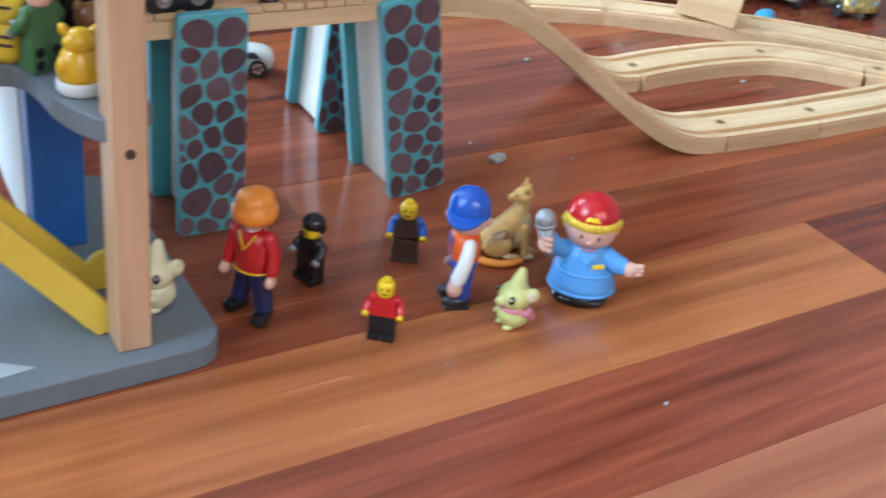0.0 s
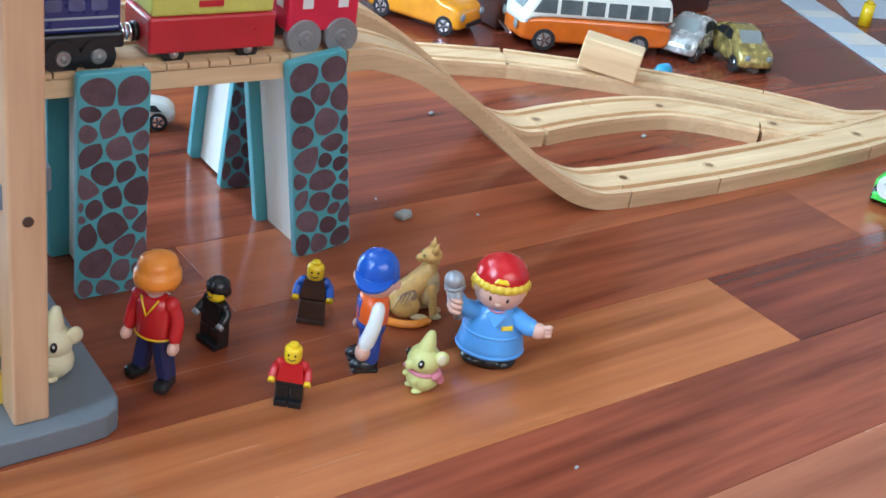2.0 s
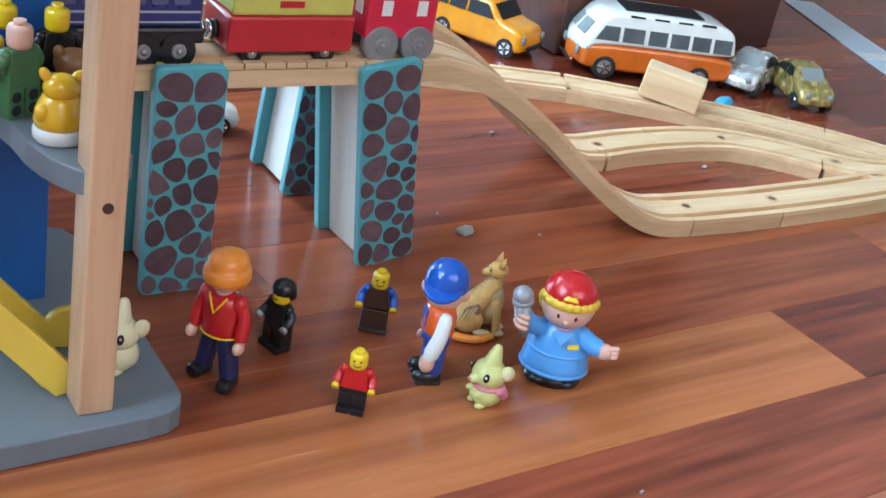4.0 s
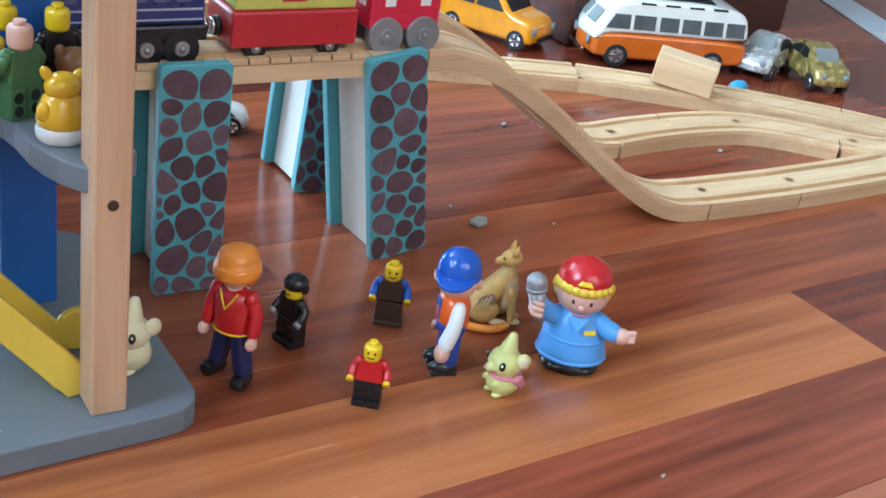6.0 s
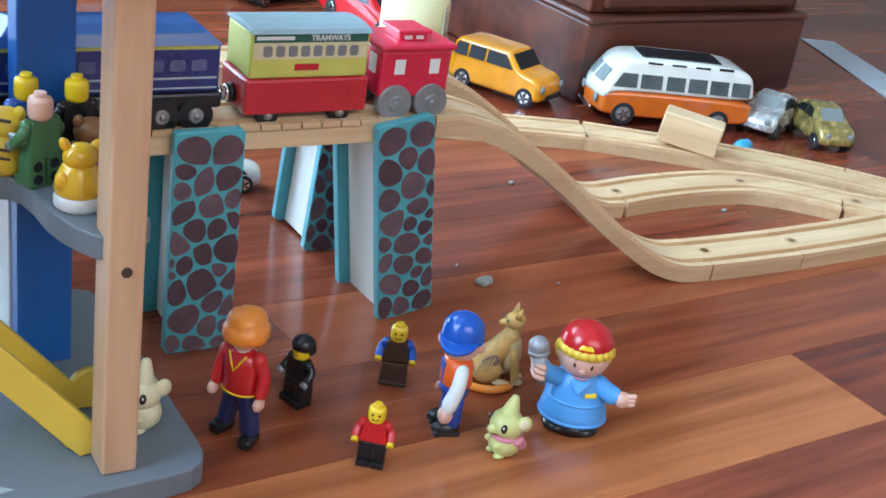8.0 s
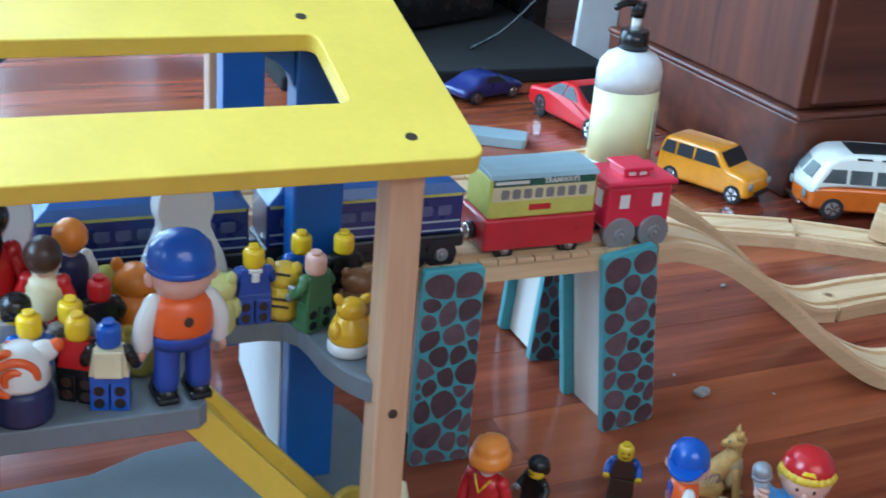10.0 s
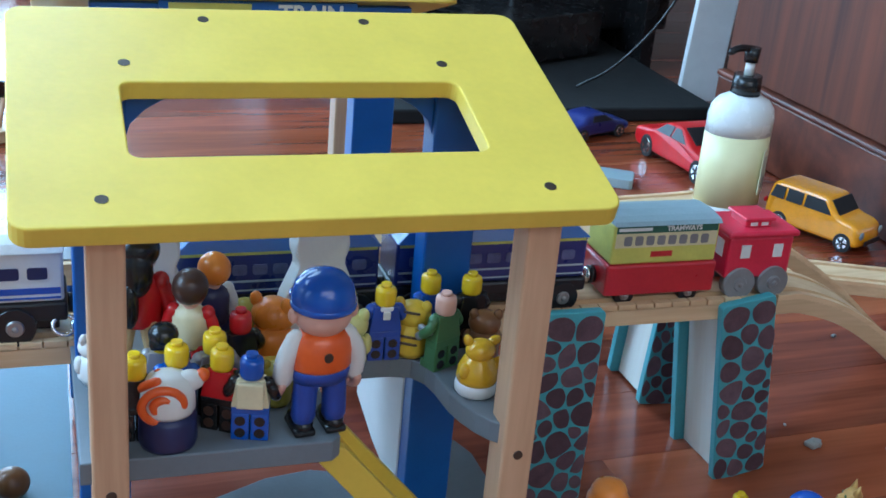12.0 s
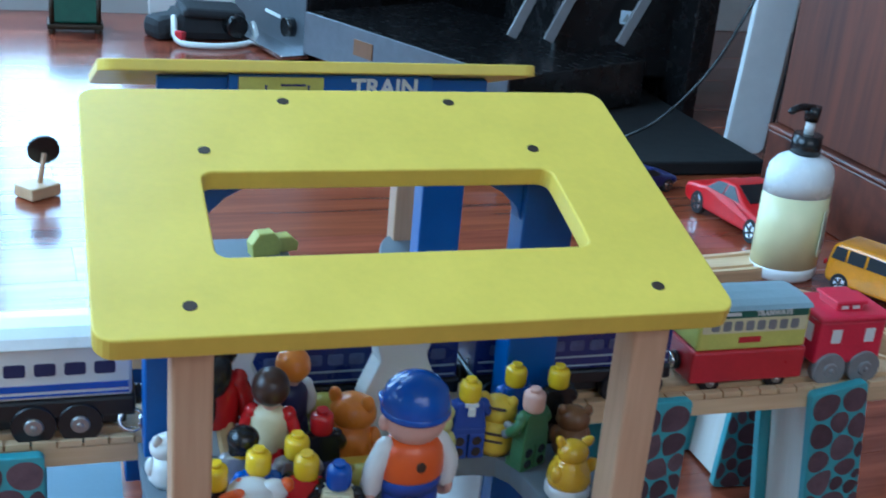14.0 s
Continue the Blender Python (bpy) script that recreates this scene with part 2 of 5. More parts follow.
# ---- mesh helpers: all sizes below are millimetres ----
class Build:
    """Gathers shapes, in millimetres, into one mesh with a material for each shape."""

    def __init__(self):
        self.bm, self.mats = bmesh.new(), []

    def _slot(self, mat):
        if mat not in self.mats:
            self.mats.append(mat)
        return self.mats.index(mat)

    def _done(self, verts, mat, smooth, m=None):
        if m is not None:
            bmesh.ops.transform(self.bm, matrix=m, verts=verts)
        i = self._slot(mat)
        for f in {f for v in verts for f in v.link_faces}:
            f.material_index, f.smooth = i, smooth
        return self

    def box(self, c, s, mat, rot=(0, 0, 0), bevel=0.8, taper=1.0):
        r = bmesh.ops.create_cube(self.bm, size=1.0)["verts"]
        for v in r:
            k = taper if v.co.z > 0 else 1.0
            v.co = Vector((v.co.x * s[0] * k, v.co.y * s[1] * k, v.co.z * s[2]))
        verts = list(r)
        if bevel:
            e = list({e for v in r for e in v.link_edges})
            out = bmesh.ops.bevel(self.bm, geom=e, offset=min(bevel, min(s) * 0.4), segments=2, affect="EDGES", profile=0.5)
            verts = list({v for f in out["faces"] for v in f.verts} | {v for v in r if v.is_valid})
        return self._done(verts, mat, False, pose(*c, *rot))

    def cyl(self, a, b, r0, r1, mat, seg=16, smooth=True):
        a, b = Vector(a), Vector(b)
        d = b - a
        v = bmesh.ops.create_cone(self.bm, cap_ends=True, cap_tris=False, segments=seg, radius1=max(r0, 0.01), radius2=max(r1, 0.01), depth=d.length)["verts"]
        m = Matrix.Translation((a + b) / 2) @ d.to_track_quat("Z", "Y").to_matrix().to_4x4()
        self._done(v, mat, smooth, m)
        for f in {f for w in v for f in w.link_faces}:
            if len(f.verts) > 4:
                f.smooth = False
        return self

    def ball(self, c, r, mat, rot=(0, 0, 0), seg=16):
        r = (r, r, r) if isinstance(r, (int, float)) else r
        v = bmesh.ops.create_uvsphere(self.bm, u_segments=seg, v_segments=max(8, seg * 2 // 3), radius=1.0)["verts"]
        return self._done(v, mat, True, pose(*c, *rot) @ Matrix.Diagonal((*r, 1)))

    def lathe(self, prof, mat, c=(0, 0, 0), seg=24, rot=(0, 0, 0), squash=1.0):
        rings = []
        for r, z in prof:
            rings.append([self.bm.verts.new((max(r, 0.01) * math.cos(2 * math.pi * i / seg), squash * max(r, 0.01) * math.sin(2 * math.pi * i / seg), z)) for i in range(seg)])
        for a, b in zip(rings, rings[1:]):
            for i in range(seg):
                self.bm.faces.new((a[i], a[(i + 1) % seg], b[(i + 1) % seg], b[i]))
        self.bm.faces.new(rings[0][::-1])
        self.bm.faces.new(rings[-1])
        return self._done([v for ring in rings for v in ring], mat, True, pose(*c, *rot))

    def plate(self, outline, z0, z1, mat, m=None, bevel=0.6, holes=()):
        """A flat board: an outline in x and y, with holes, from z0 to z1."""
        verts = []
        loops = [outline, *holes]
        tops, edges = [], []
        for lp in loops:
            vs = [self.bm.verts.new((x, y, z1)) for x, y in lp]
            verts += vs
            tops.append(vs)
            edges += [self.bm.edges.new((a, b)) for a, b in zip(vs, vs[1:] + vs[:1])]
        if holes:
            got = bmesh.ops.triangle_fill(self.bm, edges=edges, use_beauty=True)["geom"]
            faces = [g for g in got if isinstance(g, bmesh.types.BMFace)]
        else:
            faces = [self.bm.faces.new(tops[0])]
        for f in faces:
            f.normal_update()
            if f.normal.z < 0:
                f.normal_flip()
        out = bmesh.ops.extrude_face_region(self.bm, geom=faces)["geom"]
        low = [g for g in out if isinstance(g, bmesh.types.BMVert)]
        for v in low:
            v.co.z = z0
        verts += low
        bmesh.ops.recalc_face_normals(self.bm, faces=list({f for v in verts for f in v.link_faces}))
        if bevel:
            rim = [e for e in {e for v in verts for e in v.link_edges} if len(e.link_faces) == 2 and e.calc_face_angle(0) > 0.9 and abs(e.verts[0].co.z - e.verts[1].co.z) < 1e-4]
            o = bmesh.ops.bevel(self.bm, geom=rim, offset=bevel, segments=2, affect="EDGES", profile=0.5)
            verts = list({v for v in verts if v.is_valid} | {v for f in o["faces"] for v in f.verts})
        return self._done(verts, mat, False, m)

    def ribbon(self, path, w, h, mat):
        """A bar of width w and height h swept along points: the path is its top's middle line."""
        pts = [Vector(p) for p in path]
        rings = []
        for i, p in enumerate(pts):
            d = (pts[min(i + 1, len(pts) - 1)] - pts[max(i - 1, 0)]).normalized()
            side = Vector((d.y, -d.x, 0)).normalized() * (w / 2)
            up = side.cross(d).normalized()
            if up.z < 0:
                up = -up
            rings.append([self.bm.verts.new(q) for q in (p - side, p + side, p + side - up * h, p - side - up * h)])
        for a, b in zip(rings, rings[1:]):
            for i in range(4):
                self.bm.faces.new((a[i], a[(i + 1) % 4], b[(i + 1) % 4], b[i]))
        self.bm.faces.new(rings[0][::-1])
        self.bm.faces.new(rings[-1])
        vs = [v for r in rings for v in r]
        bmesh.ops.recalc_face_normals(self.bm, faces=list({f for v in vs for f in v.link_faces}))
        return self._done(vs, mat, False)

    def tube(self, path, r, mat, seg=10, r_end=None, ease=3):
        """A round bar swept along a softened path in one skin, with domed ends; r_end tapers it."""
        pts = [Vector(p) for p in path]
        if len(pts) > 2 and ease > 1:
            v = [pts[0] * 2 - pts[1], *pts, pts[-1] * 2 - pts[-2]]
            pts = []
            for a, b, c, d in zip(v, v[1:], v[2:], v[3:]):
                for i in range(ease):
                    t = i / ease
                    pts.append(0.5 * ((2 * b) + (c - a) * t + (2 * a - 5 * b + 4 * c - d) * t * t + (3 * b - a - 3 * c + d) * t ** 3))
            pts.append(v[-2])
        n = len(pts) - 1
        d0, d1 = (pts[0] - pts[1]).normalized(), (pts[-1] - pts[-2]).normalized()
        line = [(pts[0] + d0 * r * k, q) for k, q in ((0.95, 0.25), (0.7, 0.7))]
        line += [(p, 1.0) for p in pts]
        line += [(pts[-1] + d1 * (r_end or r) * k, q) for k, q in ((0.7, 0.7), (0.95, 0.25))]
        rings, side = [], None
        for i, (p, q) in enumerate(line):
            d = (line[min(i + 1, len(line) - 1)][0] - line[max(i - 1, 0)][0]).normalized()
            if side is None:
                side = d.orthogonal().normalized()
            side = (side - d * side.dot(d)).normalized()
            up = d.cross(side)
            k = min(max((i - 2) / max(n, 1), 0), 1)
            rad = q * (r + ((r_end if r_end else r) - r) * k)
            rings.append([self.bm.verts.new(p + (side * math.cos(2 * math.pi * j / seg) + up * math.sin(2 * math.pi * j / seg)) * rad) for j in range(seg)])
        for a, b in zip(rings, rings[1:]):
            for i in range(seg):
                self.bm.faces.new((a[i], a[(i + 1) % seg], b[(i + 1) % seg], b[i]))
        self.bm.faces.new(rings[0][::-1])
        self.bm.faces.new(rings[-1])
        vs = [v for ring in rings for v in ring]
        bmesh.ops.recalc_face_normals(self.bm, faces=list({f for v in vs for f in v.link_faces}))
        return self._done(vs, mat, True)

    def loft(self, outline, half, soft, mat):
        """A body drawn in x and z, as wide as 2 * half in y, with rounded shoulders of radius soft."""
        n = len(outline)
        area = sum(a[0] * b[1] - b[0] * a[1] for a, b in zip(outline, outline[1:] + outline[:1]))
        sign = 1 if area > 0 else -1
        inward = []
        for i, p in enumerate(outline):
            a, b = outline[i - 1], outline[(i + 1) % n]
            dx, dz = b[0] - a[0], b[1] - a[1]
            ln = math.hypot(dx, dz) or 1
            inward.append((-dz / ln * sign, dx / ln * sign))
        steps = [(half - soft + soft * math.sin(radians(a)), soft * (1 - math.cos(radians(a)))) for a in (90, 65, 40, 18, 0)]
        steps += [(0, 0)] + [(-y, d) for y, d in steps[::-1]]
        rings = [[self.bm.verts.new((p[0] + w[0] * d, y, p[1] + w[1] * d)) for p, w in zip(outline, inward)] for y, d in steps]
        for a, b in zip(rings, rings[1:]):
            for i in range(n):
                self.bm.faces.new((a[i], a[(i + 1) % n], b[(i + 1) % n], b[i]))
        caps = [self.bm.faces.new(rings[0][::-1]), self.bm.faces.new(rings[-1])]
        vs = [v for r in rings for v in r]
        bmesh.ops.recalc_face_normals(self.bm, faces=list({f for v in vs for f in v.link_faces}))
        self._done(vs, mat, True)
        for f in caps:
            f.smooth = False
        return self

    def object(self, name, parent=None, label=""):
        for v in self.bm.verts:
            v.co *= 0.001
        me = bpy.data.meshes.new(name)
        self.bm.to_mesh(me)
        self.bm.free()
        for k in self.mats:
            me.materials.append(M[k])
        ob = new(name, me)
        if parent is not None:
            ob.parent = parent
        if label:
            ob["label"] = label
        return ob


def thing(name, label, category, m=None, group="", kind=""):
    ob = new(name)
    ob.empty_display_size = 0.01
    if m is not None:
        ob.matrix_world = m
    return tagged(ob, label, category, group, kind)


def soften(pts, rounds=2):
    """Cuts the corners of a closed outline."""
    for _ in range(rounds):
        pts = [v for p, q in zip(pts, pts[1:] + pts[:1]) for v in ((p[0] * 0.8 + q[0] * 0.2, p[1] * 0.8 + q[1] * 0.2), (p[0] * 0.2 + q[0] * 0.8, p[1] * 0.2 + q[1] * 0.8))]
    return pts


def at(x, y, z=0.0, rz=0.0, rx=0.0, ry=0.0):
    return pose(x / 1000, y / 1000, z / 1000, rx, ry, rz)


def rounded(x0, y0, x1, y1, r, n=5):
    out = []
    for cx, cy, a in ((x1 - r, y0 + r, -90), (x1 - r, y1 - r, 0), (x0 + r, y1 - r, 90), (x0 + r, y0 + r, 180)):
        for i in range(n + 1):
            t = radians(a + 90 * i / n)
            out.append((cx + r * math.cos(t), cy + r * math.sin(t)))
    return out


# ---- room ----
def structure(name, b, label, category):
    return tagged(b.object(name), label, category, "", "structure")


X0, X1, Y0, Y1, H = (1000 * v for v in (ROOM_X0, ROOM_X1, ROOM_Y0, ROOM_Y1, ROOM_H))


def wall_with_window(name, length, win, m, label):
    """An upright wall in its own x and z, 120 thick, with one window opening (x0, z0, x1, z1)."""
    b = Build()
    x0, z0, x1, z1 = win
    for c, s in (((x0 / 2, 60, H / 2), (x0, 120, H)), (((x1 + length) / 2, 60, H / 2), (length - x1, 120, H)),
                 (((x0 + x1) / 2, 60, z0 / 2), (x1 - x0, 120, z0)), (((x0 + x1) / 2, 60, (z1 + H) / 2), (x1 - x0, 120, H - z1))):
        b.box(c, s, "wall", bevel=0)
    ob = structure(name, b, label, "wall")
    ob.matrix_world = m
    return ob


def window(name, win, m, cols, rows):
    x0, z0, x1, z1 = win
    top = thing(name, "white painted wooden window with small panes", "window", m, kind="structure")
    b = Build()
    for c, s in ((((x0 + x1) / 2, 50, z0 + 20), (x1 - x0, 50, 40)), (((x0 + x1) / 2, 50, z1 - 20), (x1 - x0, 50, 40)),
                 ((x0 + 20, 50, (z0 + z1) / 2), (40, 50, z1 - z0 - 82)), ((x1 - 20, 50, (z0 + z1) / 2), (40, 50, z1 - z0 - 82))):
        b.box(c, s, "white", bevel=3)
    for i in range(1, cols):
        b.box((x0 + (x1 - x0) * i / cols, 50, (z0 + z1) / 2), (22, 30, z1 - z0 - 84), "white", bevel=3)
    for i in range(1, rows):
        b.box(((x0 + x1) / 2, 50, z0 + (z1 - z0) * i / rows), (x1 - x0 - 84, 26, 22), "white", bevel=3)
    b.object("window_frame", top)


WIN_BACK, WIN_SIDE, UNSEEN_WIN_REAR, WIN_RIGHT = (300, 60, 1560, 2150), (900, 600, 2500, 1950), (700, 700, 2700, 2050), (1900, 250, 3150, 2050)
LB, LS = X1 - X0, Y1 - Y0
# the window in wall_front is unseen, made up to go with the rear fill
for nm, ln, wn_, m_, cr in (("wall_back", LB, WIN_BACK, at(X0, Y1), (5, 7)), ("wall_left", LS, WIN_SIDE, at(X0, Y0, 0, 90), (4, 4)),
                            ("wall_front", LB, UNSEEN_WIN_REAR, at(X1, Y0, 0, 180), (4, 4)), ("wall_right", LS, WIN_RIGHT, at(X1, Y1, 0, -90), (4, 6))):
    wall_with_window(nm, ln, wn_, m_, "plain off-white painted plaster wall")
    window("window_" + nm[5:], wn_, m_, *cr)
structure("ceiling", Build().box(((X0 + X1) / 2, (Y0 + Y1) / 2, H + 30), (LB + 240, LS + 240, 58), "ceil", bevel=0), "plain white painted ceiling", "ceiling")
board = Build()
for a, c in ((X0 + 2, X0 + WIN_BACK[0]), (X0 + WIN_BACK[2], X1 - 2)):
    board.box(((a + c) / 2, Y1 - 8, 55), (c - a, 14, 110), "white", bevel=3)
structure("baseboard", board, "white painted wooden skirting board", "baseboard")


# ---- toy train station ----
def world_part(b, name, parent, label=""):
    """A part whose shape was built at its place in the room."""
    ob = b.object(name, parent, label)
    ob.matrix_parent_inverse = parent.matrix_basis.inverted()
    return ob


SLOPE = 16.9
station = thing("toy_train_station", "yellow-roofed wooden toy train station with grey platforms and blue uprights", "toy station", at(40, 520, 0))
base_line = [(-95, 430), (60, 431.5), (146, 435.5), (156, 437), (162, 441), (165, 448), (165.5, 457), (164, 590), (158, 606), (146, 612), (132, 606), (118, 590), (100, 580), (84, 584), (66, 590), (40, 586), (10, 572), (-40, 569), (-95, 572)]
base = world_part(Build().plate(base_line, 0, 12, "grey", bevel=1.0), "base_plate", station, "grey-painted base with pale road lines")
for x, y, rz in ((-20, 480, 4), (14, 484, 4), (48, 488, 6), (-54, 478, 4)):
    world_part(Build().plate([(-9, -1.6), (9, -1.6), (9, 1.6), (-9, 1.6)], 12.1, 12.5, "greylight", pose(x, y, 0, 0, 0, rz), 0), "road_line", base)
world_part(Build().plate([(-95, 447), (-60, 447), (10, 450), (70, 444), (84, 446), (60, 462), (10, 474), (-95, 468)], 12.05, 12.3, "greylight", None, 0), "road_edge", base)
for mirror in (False, True):
    def my(y):
        return 1246 - y if mirror else y
    plat = [(-62, 449), (42, 449), (46, 453), (46, 512), (50, 517), (86, 517), (96, 514), (101, 507), (103, 497), (104.5, 480), (107, 470), (110.5, 461), (115, 453.5), (119.6, 449), (124, 449), (126, 452), (136, 458), (141, 462), (141, 552), (-62, 552)]
    if mirror:
        plat = [(x, my(y)) for x, y in plat][::-1]
    world_part(Build().plate(plat, 110, 120.5, "grey", bevel=0.8), "platform", station)
    for x0, x1 in ((118.5, 133.5), (-57.5, -43)):
        post = world_part(Build().box(((x0 + x1) / 2, my(452), (12 + 222) / 2 - 4 * mirror), (x1 - x0, 17, 210 - 8 * mirror), "beech_z", bevel=1.2), "post", station, "bare beech post")
        if not mirror:
            for z in (107.5,):
                world_part(Build().cyl(((x0 + x1) / 2, 442.8, z), ((x0 + x1) / 2, 445, z), 2.2, 2.2, "screw", 12), "screw", post)
    for x0, x1 in ((106, 131), (-60, -36)):
        e, d = (x0, -1) if x0 > 0 else (x1, 1)
        corner = [(e, 256), (e + d * 30, 256), (e + d * 26, 250), (e + d * 18, 244.5), (e + d * 9, 239.5), (e + d * 2.5, 233), (e, 226)]
        world_part(Build().plate(corner if d > 0 else corner[::-1], -5, 5, "blue", pose(0, my(547), -6 * mirror, 90), 0.6), "bracket", station, "blue-painted curved bracket under the roof")
        world_part(Build().box(((x0 + x1) / 2, my(547), 131 - 4 * mirror), (x1 - x0, 17, 238 - 8 * mirror), "blue", bevel=1.0), "upright", station, "glossy blue-painted upright")
    m = pose(0, 434, 229, SLOPE) if not mirror else pose(72, 1246 - 434, 224, SLOPE, 0, 180)
    roof = world_part(Build().plate(rounded(-84, 0, 156, 158, 8) if not mirror else rounded(-84, 0, 145, 158, 8), -9 + 3 * mirror, 0, "yellow", m, 0.8, [rounded(-39, 42, 110, 95.5, 5)]), "roof", station, "yellow-painted sloping roof board with an oblong opening")
    for x, v in ((-51, 16), (128, 16), (-36, 110.5), (107, 110.5), (2, 148), (78, 148)):
        b = Build()
        b.cyl((x, v, -1), (x, v, 0.25), 2.6, 2.6, "screw", 14)
        bmesh.ops.transform(b.bm, matrix=m, verts=b.bm.verts)
        world_part(b, "screw", roof)
sign_back = world_part(Build().box((44, 676, 248), (176, 6, 20), "blue", bevel=0.8), "fascia", station, "dark blue fascia under the rear roof")
sign = world_part(Build().box((45, 669.4, 251.5), (108, 4, 19), "blue", bevel=0.8), "sign_board", station, "blue sign board lettered TRAIN in white")
world_part(Build().box((18, 666.8, 253), (44, 0.8, 14), "lime", bevel=0.2), "picture_panel", sign)
tb = Build()
tb.box((20, 666.1, 251), (28, 0.6, 1.2), "navy", bevel=0).box((24, 666.1, 256), (13, 0.6, 1.0), "navy", bevel=0).box((10, 666.1, 253.5), (1.0, 0.6, 5), "navy", bevel=0).box((32, 666.1, 253.5), (1.0, 0.6, 5), "navy", bevel=0)
world_part(tb, "train_drawing", sign)


def lettering(text, size, mat, m, parent, name="lettering"):
    cu = bpy.data.curves.new(name, "FONT")
    cu.body, cu.size, cu.extrude, cu.align_x, cu.offset = text, size / 1000, 0.0002, "CENTER", size * 0.00003
    tmp = bpy.data.objects.new("tmp", cu)
    me = bpy.data.meshes.new_from_object(tmp)
    bpy.data.objects.remove(tmp)
    me.materials.clear()
    me.materials.append(M[mat])
    ob = new(name, me)
    ob.parent = parent
    ob.matrix_parent_inverse = parent.matrix_basis.inverted()
    if parent.parent is not None:
        ob.matrix_parent_inverse = (parent.parent.matrix_basis @ parent.matrix_parent_inverse @ parent.matrix_basis).inverted()
    ob.matrix_basis = m
    return ob


lettering("TRAIN", 12.5, "lwhite", at(73, 666.9, 250.8, 0, 90), sign)
world_part(Build().plate([(552, 16), (600, 20), (640, 30), (640, 106), (552, 106)], -2, 2, "white", pose(107, 0, 0, 90, 0, 90), 0.4), "bracing_panel", station, "white-painted bracing panel between the uprights")
world_part(Build().box((28, 500, 127), (26, 12, 12), "yellow", bevel=1), "bench", station)
# the slide that leads from the platform down to the base
for y in (462, 496):
    sl = Build().plate([(37, 105), (40, 109.6), (50, 109.6), (120, 27), (126, 14), (114, 12.2), (108, 19)], -2.5, 2.5, "yellow", pose(0, y, 0, 90), 0.8)
    world_part(sl, "slide_rail", station, "yellow-painted side rail of the slide")
world_part(Build().cyl((128, 493.6, 23), (128, 498.4, 23), 9.5, 9.5, "yellow", 24), "slide_end", station)
sb = Build()
sb.plate([(48, 98), (52, 101), (113, 17), (110, 14)], -14.4, 14.4, "yellow", pose(0, 479, 0, 90), 0.4)
world_part(sb, "slide_bed", station)

# ---- bridge risers ----
def pebbles(rnd, w, h):
    """Uneven rounded stones that fill a panel: two high ones along the top edge, cells of mixed size below."""
    sites = [(w * 0.27, h - 9.0, 60.0), (w * 0.76, h - 9.5, 45.0)]
    tries = 0
    while tries < 900:
        tries += 1
        r = rnd.choice((5.4, 6.4, 7.4, 8.4)) * (1.0 if tries < 600 else 0.78)
        x, z = rnd.uniform(-1.0, w + 1.0), rnd.uniform(2.0, h - 20)
        if all(math.hypot((x - a) * 0.92, z - b) > 0.82 * (r + math.sqrt(q)) for a, b, q in sites):
            sites.append((x, z, r * r))
    out = []
    for a in sites:
        cell = [(0.5, 0.6), (w - 0.5, 0.6), (w - 0.5, h - 2.2), (0.5, h - 2.2)]
        for c in sites:
            if c is a:
                continue
            nx, nz = c[0] - a[0], c[1] - a[1]
            ln = math.hypot(nx, nz)
            lim = ln / 2 + (a[2] - c[2]) / (2 * ln) - 0.7
            cut = []
            for p, q in zip(cell, cell[1:] + cell[:1]):
                dp = ((p[0] - a[0]) * nx + (p[1] - a[1]) * nz) / ln - lim
                dq = ((q[0] - a[0]) * nx + (q[1] - a[1]) * nz) / ln - lim
                if dp <= 0:
                    cut.append(p)
                if dp * dq < 0:
                    t = dp / (dp - dq)
                    cut.append((p[0] + (q[0] - p[0]) * t, p[1] + (q[1] - p[1]) * t))
            cell = cut
            if len(cell) < 3:
                break
        if len(cell) < 3:
            continue
        for k in (0.30, 0.25, 0.25):
            cell = [v for p, q in zip(cell, cell[1:] + cell[:1]) for v in ((p[0] * (1 - k) + q[0] * k, p[1] * (1 - k) + q[1] * k), (p[0] * k + q[0] * (1 - k), p[1] * k + q[1] * (1 - k)))]
        # the corners draw in towards a round stone
        cx, cz = sum(p[0] for p in cell) / len(cell), sum(p[1] for p in cell) / len(cell)
        mean = sum(math.hypot(p[0] - cx, p[1] - cz) for p in cell) / len(cell)
        cell = [(cx + (p[0] - cx) * (mean / max(0.1, math.hypot(p[0] - cx, p[1] - cz))) ** 0.28, cz + (p[1] - cz) * (mean / max(0.1, math.hypot(p[0] - cx, p[1] - cz))) ** 0.28) for p in cell]
        out.append(cell)
    return out


def riser(name_label, m, height=118, seed=0, web_x=-7.5):
    """Two printed panels that clasp the deck, joined by a bare upright web near one edge."""
    top = thing("bridge_riser", name_label, "toy bridge riser", m, "risers of the toy bridge")
    rnd = random.Random(seed)
    for k, y in enumerate((0, 46)):
        s = Build()
        s.plate([(-18 + px, py) for px, py in rounded(0, 0, 36, height, 3)], -2.8, 2.8, "teal", pose(0, y, 0, 90, 0, 0), 0.7)
        panel = s.object("stone_panel", top, "teal panel printed with brown stones")
        # stones lie on the outer face
        side = -1 if k == 0 else 1
        for poly in pebbles(rnd, 36, height):
            b = Build()
            b.plate([(x - 18, z) for x, z in poly], 0, 0.25, ("stone", "stone2", "stone3")[rnd.randrange(3)], pose(0, y + side * 2.85, 0, 90, 0, 0 if k == 0 else 180), 0)
            b.object("stone", panel)
    w = Build()
    w.box((web_x, 23, height / 2 - 5), (7, 40, height - 12), "bare", bevel=0.4)
    w.object("web", top, "bare plywood web")
    return top


